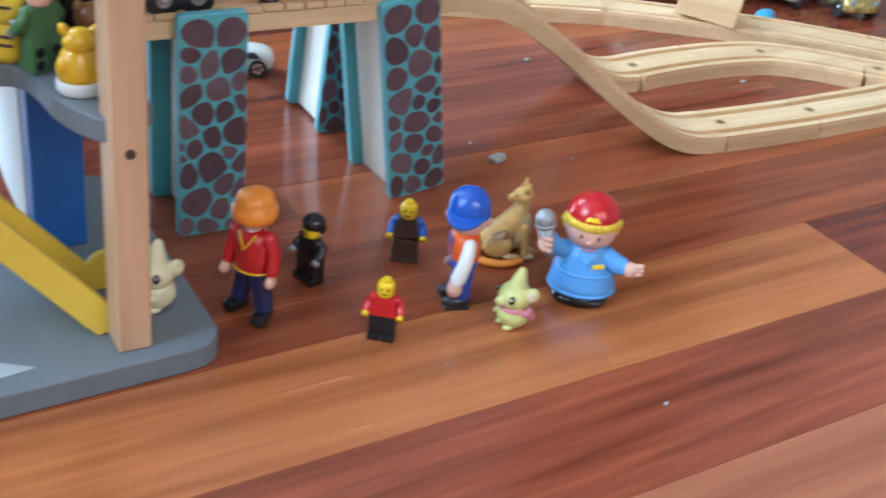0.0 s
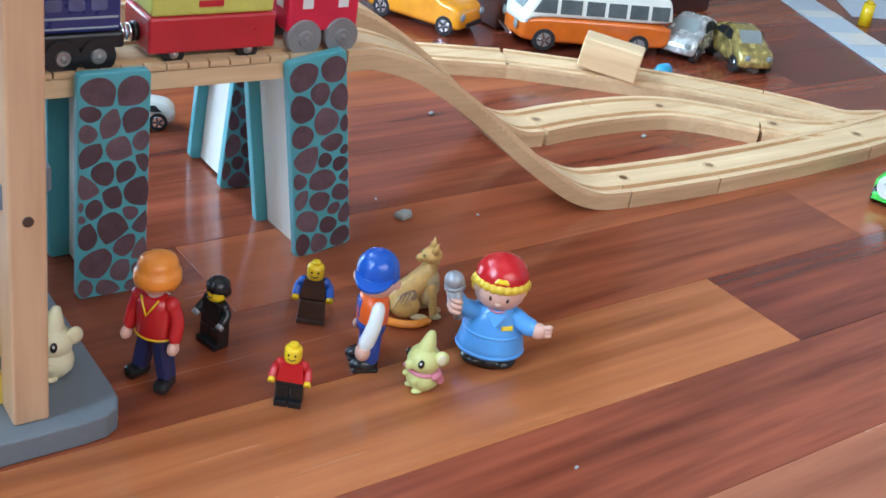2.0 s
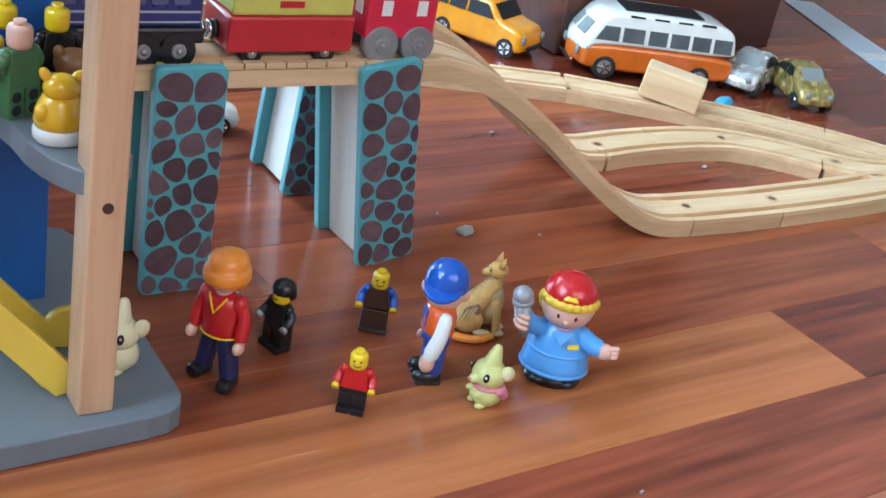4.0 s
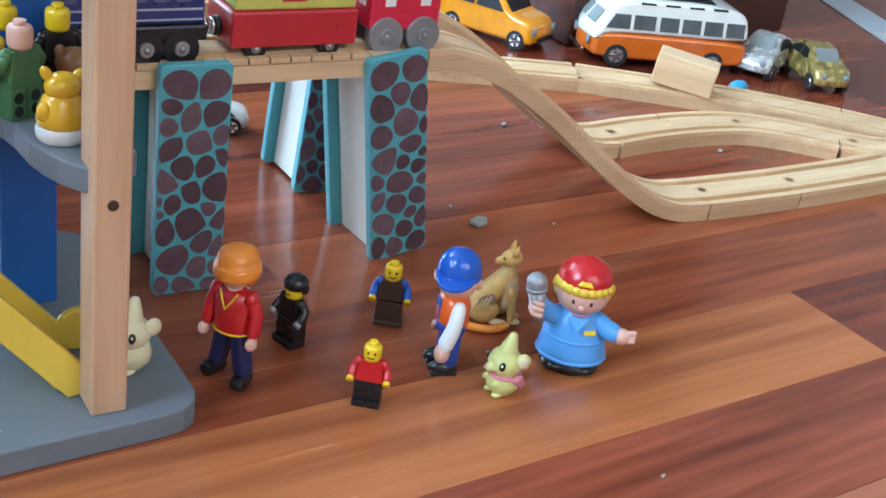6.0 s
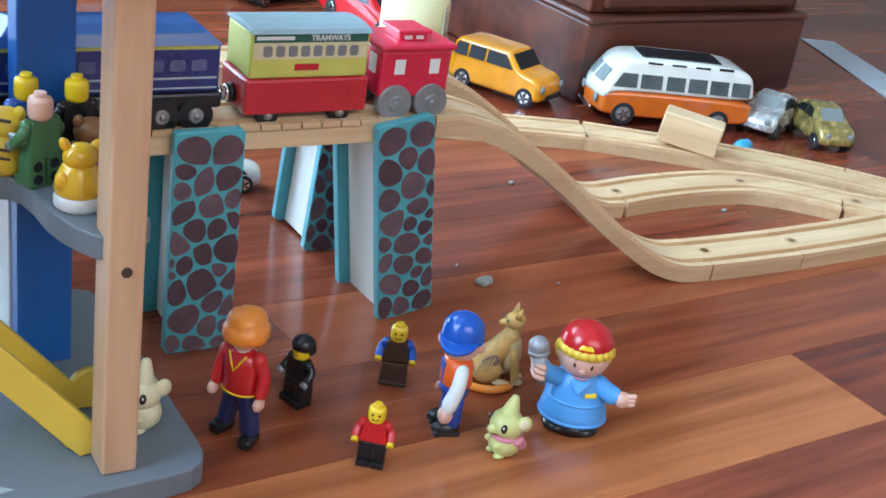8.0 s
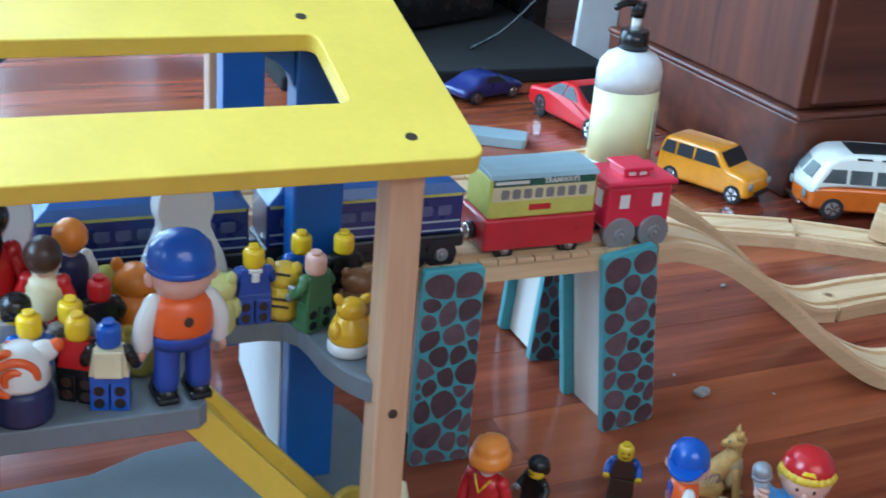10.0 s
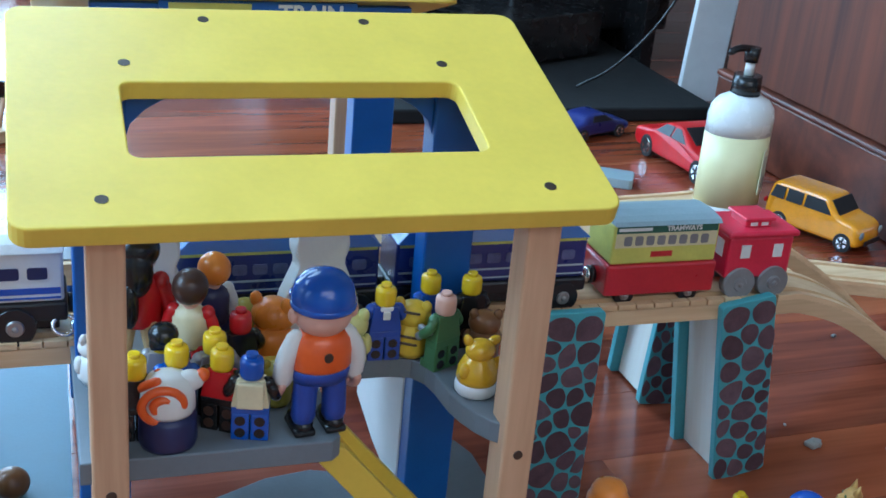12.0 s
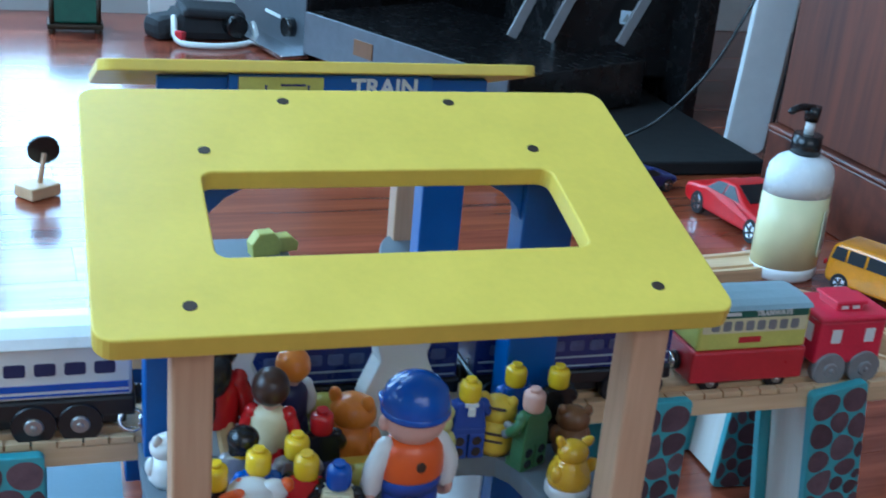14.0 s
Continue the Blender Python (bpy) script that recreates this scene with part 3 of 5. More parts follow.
riser("teal toy bridge riser printed with brown stones, standing on the floor", at(199, 552, 0, 0), 122, seed=1, web_x=-3.5)
riser("teal toy bridge riser printed with brown stones, leaning slightly", at(326, 557, 0.4, 3, 0, -8), 121, seed=2)
riser("teal toy bridge riser printed with brown stones, leaning the other way", at(319, 645, 0.3, 0, 0, 4), 118, seed=3)
riser("teal toy bridge riser printed with brown stones, standing on the floor", at(-120, 553, 0, 0), 118, seed=4)


# ---- wooden track ----
def smooth_path(pts, n=10):
    """A flowing line through points."""
    v = [Vector(p) for p in pts]
    v = [v[0] * 2 - v[1], *v, v[-1] * 2 - v[-2]]
    out = []
    for a, b, c, d in zip(v, v[1:], v[2:], v[3:]):
        for i in range(n):
            t = i / n
            out.append(0.5 * ((2 * b) + (c - a) * t + (2 * a - 5 * b + 4 * c - d) * t * t + (3 * b - a - 3 * c + d) * t ** 3))
    return [*out, v[-2]]


def shifted(path, s, up):
    out = []
    for i, p in enumerate(path):
        d = (path[min(i + 1, len(path) - 1)] - path[max(i - 1, 0)]).normalized()
        out.append(p + Vector((d.y, -d.x, 0)).normalized() * s + Vector((0, 0, up)))
    return out


def track(pts, label, n=10, holes=()):
    """A wooden track with two wheel grooves: a low bed, two rims and a middle strip that stands between the grooves."""
    path = smooth_path(pts, n)
    path[0] = path[0] + (path[0] - path[1]).normalized() * 0.2
    path[-1] = path[-1] + (path[-1] - path[-2]).normalized() * 0.2
    mid = path[len(path) // 2]
    top = thing("toy_track", label, "toy track", at(*mid), "wooden track pieces")
    world_part(Build().ribbon([p + Vector((0, 0, -3)) for p in path], 40, 9, "groove"), "bed", top)
    for s in (-17.6, 17.6):
        world_part(Build().ribbon(shifted(path, s, 0), 4.8, 3.4, "beech"), "rim", top)
    world_part(Build().ribbon(path, 19.5, 3.4, "beech"), "middle", top)
    for x, y in holes:
        world_part(Build().cyl((x, y, 11.0), (x, y, 12.25), 5.2, 5.2, "groove", 18).cyl((x, y, 12.0), (x, y, 12.35), 3.0, 3.0, "bear", 14), "peg_hole", top)
    return top


def deck(y, x0, x1, z, label):
    top = thing("bridge_deck", label, "toy track", at((x0 + x1) / 2, y, z), "wooden bridge decks")
    world_part(Build().ribbon([(x0, y, z - 3), (x1, y, z - 3)], 40, 9.5, "beech"), "bed", top)
    for s in (-17.6, 17.6):
        b = Build()
        x = x0
        while x < x1 - 1:
            e = min(x + 10.2, x1)
            b.ribbon([(x, y + s, z), (e, y + s, z)], 4.8, 3.4, "beech")
            x += 11.2
        ob = world_part(b, "notched_rim", top)
    world_part(Build().ribbon([(x0, y, z), (x1, y, z)], 19.5, 3.4, "beech"), "middle", top)


deck(578, -320, 330, 120, "pale beech toy bridge deck with notched rims under a train")
deck(668, -320, 338, 120, "pale beech toy bridge deck behind the first one")
track([(331, 578, 120), (352, 578, 119), (385, 576, 108), (425, 573, 82), (468, 569, 48), (502, 566, 24), (528, 563, 13.5), (552, 561, 12)], "pale beech ramp track curving down to the floor")
track([(339, 668, 120), (362, 668, 119), (403, 667, 106), (445, 666, 78), (485, 665, 45), (517, 664, 23), (538, 663, 13.5), (556, 662, 12)], "pale beech ramp track behind the first ramp")
track([(552.5, 560.6, 12), (592, 559, 12), (632, 558, 12)], "straight pale beech track on the floor", 2, [(560, 560.5)])
track([(632.6, 558, 12), (720, 560, 12), (806, 566, 12)], "long pale beech track on the floor", 3, [(640, 558)])
track([(806.6, 566, 12), (866, 574, 12), (930, 583, 12)], "pale beech switch track on the floor", 4, [(816, 568)])
track([(556.5, 662, 12), (590, 665.5, 12), (624, 666.5, 12)], "short pale beech track on the floor", 4, [(562, 662)])
track([(624.6, 666.5, 12), (656, 665, 12), (690, 658, 12), (722, 637, 12), (748, 611, 12)], "curved pale beech track on the floor", 8, [(684, 659)])
track([(748.5, 610.5, 12), (775, 592, 11.5), (806, 581, 11.4), (850, 578, 11.4)], "pale beech track joining the switch", 8, [(757, 604)])
track([(404, 870, 12), (474, 843, 12), (554, 811, 12), (621, 784, 12)], "long pale beech track on the floor", 5)
track([(621.5, 783.6, 12), (683, 743, 12), (742, 700, 12), (795, 650, 12)], "long pale beech track on the floor", 6)
track([(795.5, 649.6, 12), (819, 624, 11.5), (845, 595, 10.9), (890, 583, 10.8)], "curved pale beech track joining the switch", 8)
track([(400, 968, 12), (455, 975, 12), (520, 981, 12), (560, 990, 12)], "pale beech track lying beside the soap bottle", 5)

# ---- the train on the bridge ----
def wheel(x, y, z, r, side, parent, hub="dull", tread="black"):
    w = world_part(Build().cyl((x, y - 3 * side, z), (x, y + 3 * side, z), r, r * 0.96, tread, 24), "wheel", parent)
    ob = world_part(Build().cyl((x, y + 2 * side, z), (x, y + 4.2 * side, z), r * 0.5, r * 0.36, hub, 18).ball((x, y + 4.2 * side, z), (1.6, 1.0, 1.6), hub), "hub", w)
    return w


def nested(ob):
    """Keeps a sub-part at its place: its parent's own offset is undone."""
    p = ob.parent
    m = p.matrix_parent_inverse @ p.matrix_basis
    top = p.parent
    ob.matrix_parent_inverse = (top.matrix_basis @ m).inverted() if top else p.matrix_basis.inverted()


def coupling(x, z, parent, d):
    world_part(Build().cyl((x, 578, z), (x + 3 * d, 578, z), 5, 5, "black", 16).cyl((x + 3 * d, 578, z), (x + 5.2 * d, 578, z), 4.6, 4.2, "steel", 16), "coupling", parent)


def coach(x0, x1, label, low, low_top, mid, top_z, roof, wheel_r=8, windows=None, stripe=None, wheel_at=0.17, chassis="black", foot=129, out=15, arch=1.0, hip=0.0):
    top = thing("toy_train_car", label, "toy train car", at((x0 + x1) / 2, 578, 120), "cars of the toy train")
    L, xm = x1 - x0, (x0 + x1) / 2
    world_part(Build().box((xm, 578, 127), (L - 8, 22, 9), chassis, bevel=1), "chassis", top)
    world_part(Build().box((xm, 578, (foot + low_top) / 2), (L, 33, low_top - foot), low, bevel=1.5), "lower_body", top)
    body = world_part(Build().box((xm, 578, (low_top + top_z) / 2 + 0.1), (L - 3, 31, top_z - low_top), mid, bevel=1.5), "upper_body", top)
    b = Build()
    b.plate([(-17.5, 0), (17.5, 0), (15, 4 * arch), (9, 6.6 * arch), (0, 7.6 * arch), (-9, 6.6 * arch), (-15, 4 * arch)], -(L - 2) / 2, (L - 2) / 2, roof, pose(xm, 578, top_z, 90, 0, 90), 0.6)
    for v in b.bm.verts:
        v.co.x = xm + (v.co.x - xm) * (1 - hip * max(0, v.co.z - top_z) / (7.6 * arch))
    world_part(b, "roof", top)
    for s in (-1, 1):
        if windows:
            wz, wh, count, mat = windows
            step = (L - 14) / count
            for i in range(count):
                nested(world_part(Build().plate([(px - step * 0.36, pz) for px, pz in rounded(0, 0, step * 0.72, wh, 1.2, 3)], -0.3, 0.3, mat, pose(x0 + 7 + step * (i + 0.5), 578 + s * 15.7, wz, 90), 0), "window", body))
        if stripe:
            for sz, sh, mat in stripe:
                nested(world_part(Build().box((xm, 578 + s * 15.6, sz), (L - 6, 0.5, sh), mat, bevel=0), "stripe", body))
        for x in (x0 + L * wheel_at, x0 + L * (wheel_at + 0.155), x1 - L * wheel_at, x1 - L * (wheel_at + 0.155)) if L > 80 else (x0 + 12, x1 - 12) if L < 60 else (x0 + 14, x1 - 14):
            w = wheel(x, 578 + s * out, 117 + wheel_r, wheel_r, s, top)
            for c in w.children:
                nested(c)
    coupling(x0, 131, top, -1)
    coupling(x1, 131, top, 1)
    return top, body


tram, tram_body = coach(220, 288, "toy tram with red base, yellow panel and grey roof", "red", 142.5, "lime", 166, "roofgrey", 6, (154, 5.6, 8, "greyplastic"), [(163.5, 4.5, "dkgreen"), (157, 8.4, "cream")], chassis="black", foot=124.0, out=11, arch=0.45)
nested(world_part(Build().box((252, 562.1, 148.6), (13, 0.5, 3.2), "red", bevel=0), "plaque", tram_body))
nested(world_part(Build().box((234, 561.95, 163.6), (20, 0.4, 1.8), "lwhite", bevel=0), "lettering_bar", tram_body))
lettering("TRAMWAYS", 4.0, "lwhite", at(264, 562.0, 162.3, 0, 90), tram_body)
cab = thing("toy_caboose", "bright red plastic toy caboose with grey wheels", "toy train car", at(316, 578, 120), "cars of the toy train")
cb = Build().box((316, 578, 143), (42, 31, 26), "crimson", bevel=2)
cab_body = world_part(cb, "body", cab)
world_part(Build().box((316, 578, 157.4), (46, 35, 3.6), "crimson", bevel=1.4), "roof", cab)
cup = world_part(Build().box((316, 578, 160.8), (17, 18, 4.6), "crimson", bevel=1.2).box((316, 578, 163.8), (20, 21, 2.2), "crimson", bevel=1), "cupola", cab)
for s in (-1, 1):
    for x in (306, 327):
        nested(world_part(Build().box((x, 578 + s * 15.7, 147), (6, 0.5, 8), "lwhite", bevel=0), "window", cab_body))
    for x in (312.5, 319.5):
        nested(world_part(Build().box((x, 578 + s * 9.1, 161), (4.5, 0.5, 2.0), "lwhite", bevel=0), "cupola_window", cup))
    for x in (305, 327):
        w = wheel(x, 578 + s * 14.5, 127.5, 10, s, cab, "greyplastic", "greyplastic")
        for c in w.children:
            nested(c)
nested(world_part(Build().box((294.8, 572, 147), (0.5, 7, 10), "lwhite", bevel=0), "end_window", cab_body))
coupling(294.5, 131, cab, -1)
for x0, x1 in ((98, 208), (-13, 92)):
    coach(x0, x1, "dark blue toy passenger car with a yellow roof line", "black", 137, "navy", 161, "coachroof", 9, (148, 5.5, 9, "coachwin"), [(159.6, 1.8, "lime"), (144.5, 1.0, "greylight"), (139.6, 0.8, "greylight")], 0.12, arch=1.3, hip=0.22)
coach(-190, -62, "white toy diesel engine car with dark windows and a blue stripe", "black", 139, "lwhite", 165, "lwhite", 10, (151, 6, 9, "dknavy"), [(145, 3.2, "lblue"), (141.4, 1.0, "lblue")], 0.19)
for i in range(3):
    ring = [(-64 + i * 9 + 5.5 * math.cos(a * 0.7), 561 + 2.4 * math.sin(a * 0.7 + i), 127 + 4 * math.sin(a * 0.7)) for a in range(10)]
    link = Build().tube(ring, 1.1, "steel", 8).object("chain_link")
    tagged(link, "chrome coupling link between two toy train cars", "chain link", "coupling links")
tagged(world_part(Build().ribbon([(-120, 668, 121), (60, 668, 121)], 30, 0.9, "greyplastic"), "rubber_mat", station))


# ---- toy figures: each one plain mesh, facing -y ----
def put(b, name, label, category, m, group="", size=1.0):
    for v in b.bm.verts:
        v.co *= size
    ob = b.object(name)
    ob.matrix_world = m
    return tagged(ob, label, category, group)


def minifig(torso, legs, arms, m, label, head="legoy", palm="legoy", hair="", hair_mat="lblack", skirt=False, extra=None, size=1.0):
    b = Build()
    if skirt:
        b.box((0, 0, 7.4), (16.4, 9.5, 14.8), legs, bevel=0.6, taper=0.93)
        b.box((0, -1.4, 1.2), (16.8, 10.6, 2.4), legs, bevel=0.6)
    else:
        for x in (-4.1, 4.1):
            b.box((x, -1.2, 2), (7.6, 10.4, 4), legs, bevel=0.6)
            b.box((x, 0, 8), (7.6, 8, 9.5), legs, bevel=0.6)
        b.box((0, 0, 14), (15.8, 7.6, 3.6), legs, bevel=0.6)
        for x in (-4.1, 4.1):
            for z in (3.6, 9.2):
                b.cyl((x, 3.6, z), (x, 4.2, z), 2.3, 2.3, "lblack" if legs != "lblack" else "lbrown", 12)
    b.box((0, 0, 22), (16, 8.2, 12.6), torso, bevel=0.5, taper=0.74)
    for s in (-1, 1):
        b.tube([(s * 6.8, 0, 26), (s * 9.2, 0.2, 22.5), (s * 10, -3.4, 18.4)], 2.5, arms)
        b.ball((s * 6.8, 0, 26), 2.9, arms)
        b.cyl((s * 10, -3.2, 18.6), (s * 10.2, -6.2, 16.2), 1.9, 2.2, palm, 12)
    b.lathe([(3.6, 28.2), (4.6, 28.8), (5.1, 30.4), (5.1, 35.8), (4.6, 37.3), (3.4, 37.9)], head, seg=20)
    b.cyl((0, 0, 37.7), (0, 0, 39.7), 2.5, 2.5, head, 16)
    for s in (-1, 1):
        b.ball((s * 1.9, -4.9, 34.4), (0.65, 0.4, 0.75), "lblack", seg=8)
    b.tube([(-1.9, -4.9, 31.9), (0, -5.2, 31.2), (1.9, -4.9, 31.9)], 0.3, "lblack", 6)
    if hair == "bowl":
        b.ball((0, 0.9, 36.4), (6.6, 6.8, 5.4), hair_mat).box((0, 3.4, 33.4), (11.5, 6, 6), hair_mat, bevel=2)
    if hair == "helmet":
        b.ball((0, 0.4, 35.4), (6.4, 6.6, 6.6), hair_mat).box((0, 2.2, 31.6), (12.2, 9, 6), hair_mat, bevel=2.4)
    if hair == "long":
        b.ball((0, 0.9, 36.4), (6.6, 6.8, 5.4), hair_mat).box((0, 4.2, 28), (10, 4.5, 15), hair_mat, bevel=2)
    for e in extra or ():
        b.box(*e[:3], bevel=0.8)
    return put(b, "toy_minifigure", label, "toy figure", m, "toy figures", size)


def hollow_man(shirt, trousers, hair, m, label, vneck="", hair_shape="short", sleeve=None, shoes="lblack", size=1.0):
    """A jointed plastic toy man 75 mm high."""
    b = Build()
    for s in (-1, 1):
        b.box((s * 7.2, 0.5 - s * 1.5, 18), (8.4, 9, 27), trousers, (0, s * -11.0, 0), 2.2, 1.08)
        b.box((s * 10.2, -2 - s * 1.5, 3.6), (8.8, 14.5, 7), shoes, (0, 0, s * 10), 2.6)
        b.tube([(s * 10.4, 0, 49), (s * 14.0, 0.4, 41), (s * 14.6, -2.2, 31.5)], 3.7, sleeve or shirt, 12)
        b.ball((s * 10.4, 0, 49), 4.4, sleeve or shirt)
        b.cyl((s * 14.6, -2.2, 32), (s * 15, -3.2, 28.6), 2.7, 2.7, "skin", 12).ball((s * 15.1, -4.4, 26.6), (3, 3.9, 3.6), "skin")
    b.lathe([(10.5, 28), (11.4, 29.5), (11, 37), (11.2, 46), (9.6, 50.5), (5, 52.6)], shirt, seg=24, squash=0.68)
    if vneck:
        b.tube([(-5.4, -5.4, 52), (-2.6, -7.2, 47.5), (0, -8.4, 43.5), (2.6, -7.2, 47.5), (5.4, -5.4, 52)], 0.6, vneck, 8, None, 1)
        b.plate([(-5.0, 52.5), (0, 44.0), (5.0, 52.5)], -0.7, 0.9, "lwhite", pose(0, -7.0, 0, 76), 0)
        b.lathe([(11.2, 28.6), (11.9, 29.2), (11.7, 30.0)], vneck, seg=24, squash=0.69)
    b.cyl((0, 0, 51), (0, 0, 55), 4.2, 4.2, "lwhite" if vneck else "skin", 14)
    b.ball((0, 0, 61.5), (9.2, 8.8, 9.2), "skin", seg=20)
    if hair_shape == "short":
        b.lathe([(10.6, 59.0), (12.2, 59.6), (12.8, 61.5), (12.6, 65.2), (11.6, 66.4), (10.8, 66.8), (10.9, 69.5), (9.6, 72.4), (6, 74.2), (1, 74.8)], hair, (0, 0.9, 0), 28)
        b.ball((0, 5.5, 58), (9.8, 6.4, 6.5), hair, seg=16)
    elif hair_shape == "round":
        b.ball((0, 0.8, 64.2), (10.8, 10.4, 10.4), hair, seg=20)
    else:
        b.ball((0, 1.4, 64.6), (10.6, 10.2, 9.4), hair, seg=20).ball((0, 8, 56), (8, 5, 12), hair).ball((3, 10.5, 41), (4.4, 3.6, 11), hair)
    for s in (-1, 1):
        b.ball((s * 3.3, -8.2, 61), (1.0, 0.7, 1.6), "lbrown", seg=8)
    for v in b.bm.verts:
        v.co.x *= 0.92
    return put(b, "toy_man", label, "toy figure", m, "toy figures", size)


def cap_boy(m, label, arm_pose=0, size=1.0, slim=1.0, head_turn=0.0):
    """A toy handyman 68 mm high with a big head and cap, orange vest and jointed arms."""
    b = Build()
    for s in (-1, 1):
        b.tube([(s * 6.0, 0.8, 27), (s * 6.6, 0.6, 17), (s * 6.9, 0.4, 8)], 5.4, "trouser", 14)
        b.ball((s * 7, -3.4, 3.8), (5.4, 9.5, 4.4), "lblack").box((s * 7, -2.8, 1.6), (9.6, 17, 3.2), "lblack", bevel=1.4)
        if arm_pose and s > 0:
            b.tube([(12.4, 0, 41), (15.6, -2.4, 32), (15.4, -6, 22)], 4.2, "lwhite", 14, 5.0)
            b.ball((15.0, -7.4, 16.5), (4.6, 5.0, 5.6), "skin")
        else:
            b.tube([(s * 11.5, 0, 42), (s * 15.6, 0.6, 34), (s * 15.8, -1.8, 25)], 4.1, "lwhite", 14, 4.5)
            b.tube([(s * 16.8, 0.6, 22.5), (s * 17.6, -2.4, 18.6), (s * 15.8, -5.4, 17.2), (s * 14.2, -5.8, 20)], 2.0, "skin", 10)
    b.lathe([(12.2, 24), (13, 27.5), (12.6, 30)], "trouser", seg=24, squash=0.72)
    b.lathe([(12.5, 29.5), (13.4, 30.6), (13.4, 37), (12.4, 42), (9, 45.6)], "vest", seg=28, squash=0.76)
    b.box((0, -9.2, 37), (9, 1.6, 11), "trouser", bevel=0.7)
    b.cyl((0, 8.8, 37), (0, 10.5, 37), 2.0, 2.0, "screw", 14)
    b.cyl((0, 0, 44), (0, 0, 48), 5, 5, "skin", 14)
    low = len(b.bm.verts)
    b.ball((0, 0, 53.5), (12.8, 11.8, 10.8), "skin", seg=24)
    for s in (-1, 1):
        b.ball((s * 12.8, 0.6, 52.6), (2.6, 2.2, 3.4), "skin")
        b.ball((s * 4.2, -10.6, 53.2), (1.1, 0.8, 1.5), "lblack", seg=8)
    b.ball((0, -11.8, 50.6), 2.0, "skin", seg=10)
    b.lathe([(13.1, 55.5), (13.7, 57), (13.6, 60.5), (12.2, 65), (8.6, 68.4), (4, 70.2), (0.6, 70.6)], "lblue", seg=30)
    b.lathe([(13.5, 55.2), (14.1, 56), (14.0, 57.4), (13.4, 58)], "lblue", seg=30)
    b.plate([(12.4 * math.cos(radians(a)), -6 + 16 * math.sin(radians(a))) for a in range(180, 361, 12)], -1.1, 1.1, "lblue", pose(0, 0, 59.2, 12), 0.8)
    b.bm.verts.ensure_lookup_table()
    turn = Matrix.Rotation(radians(head_turn), 4, "Z")
    bmesh.ops.transform(b.bm, matrix=turn, verts=b.bm.verts[low:])
    for v in b.bm.verts:
        v.co.x, v.co.y = v.co.x * slim, v.co.y * slim
    return put(b, "toy_handyman", label, "toy figure", m, "toy figures", size)


def singer(m):
    b = Build()
    for s in (-1, 1):
        b.ball((s * 8, -4, 3.6), (8.4, 11.5, 4.4), "lblack")
    b.cyl((0, 0, 0), (0, 0, 6), 14, 15, "lblack", 24)
    b.lathe([(17.4, 6.6), (19.2, 8.6), (19, 12.5), (17.2, 20), (14.8, 29), (11.6, 35), (7, 38)], "skyblue", seg=30, squash=0.86)
    b.lathe([(19.2, 7.2), (20, 8.4), (19.4, 9.6)], "skyblue", seg=30, squash=0.86)
    b.lathe([(17.4, 19.6), (17.8, 20.4), (17.2, 21.2)], "skyblue", seg=30, squash=0.86)
    b.box((7.4, -11.2, 27), (7, 1.4, 3), "legoy", (-25, 0, 20), 0.6)
    b.ball((0, -1, 46.5), (14.6, 13.6, 13), "skin", seg=24)
    for i in range(15):
        a = radians(-200 + i * 220 / 14)
        b.ball((13.4 * math.cos(a), 0.5 + 13.2 * math.sin(a), 51.5 - (3.5 if i in (0, 1, 13, 14) else 0)), (3.6, 3.4, 3.2), "hairyellow", seg=8)
    b.ball((-13, 4, 45), (3, 5, 5), "hairyellow").ball((13, 4, 45), (3, 5, 5), "hairyellow")
    b.lathe([(14.8, 52.6), (15.2, 54.6), (14, 58.6), (10.4, 62.8), (5, 65), (0.6, 65.6)], "lred", (0, 1, 0), 28)
    b.box((0, -13.0, 56.6), (9, 2.2, 3.4), "legoy", (-22, 0, 0), 1.0, 0.6)
    for s in (-1, 1):
        b.ball((s * 4.6, -13.4, 45.6), (1.1, 0.8, 1.6), "lbrown", seg=8)
    b.ball((0, -14.4, 42.6), (1.9, 1.4, 1.5), "skin", seg=10)
    b.tube([(-4, -13.2, 38.4), (0, -13.9, 37.4), (4, -13.2, 38.4)], 0.5, "pinkribbon", 6)
    b.tube([(11, -3, 31), (16.5, -5.4, 28.4), (20.5, -7, 27.4)], 5.4, "skyblue", 14)
    b.ball((25, -8.6, 27), (4.8, 4.2, 4.8), "skin")
    for i, z in enumerate((28, 25.5, 23)):
        b.tube([(27, -9.0, z + 1.6), (31, -10.2, z + 3.2)], 1.6, "skin", 8)
    b.tube([(-11, -4, 31), (-19, -8, 35), (-23.5, -11, 41)], 5.2, "skyblue", 14)
    b.ball((-24.6, -12.2, 45), (4.6, 4.4, 5), "skin")
    b.cyl((-20.6, -14.6, 31), (-25.0, -15.6, 50), 2.4, 4.6, "lgrey", 18).cyl((-25.0, -15.6, 50), (-25.4, -15.7, 52), 5.9, 5.9, "lgrey", 20).ball((-25.8, -15.8, 54.6), (5.6, 5.6, 5.2), "lgrey", seg=18)
    for z in (37, 40.4, 43.8):
        b.tube([(-26.5, -13.0, z + 0.6), (-24.6, -18.4, z), (-20.8, -18.6, z - 0.8)], 1.6, "skin", 8)
    b.plate([(-6, 0), (0, -8), (6, 0), (3, 2), (-3, 2)], -0.6, 0.6, "skyblue", pose(0, -12.4, 35.5, 62), 0.3)
    return put(b, "toy_singer", "chubby toy boy in sky-blue suit holding a grey microphone", "toy figure", m, "toy figures", 0.9)


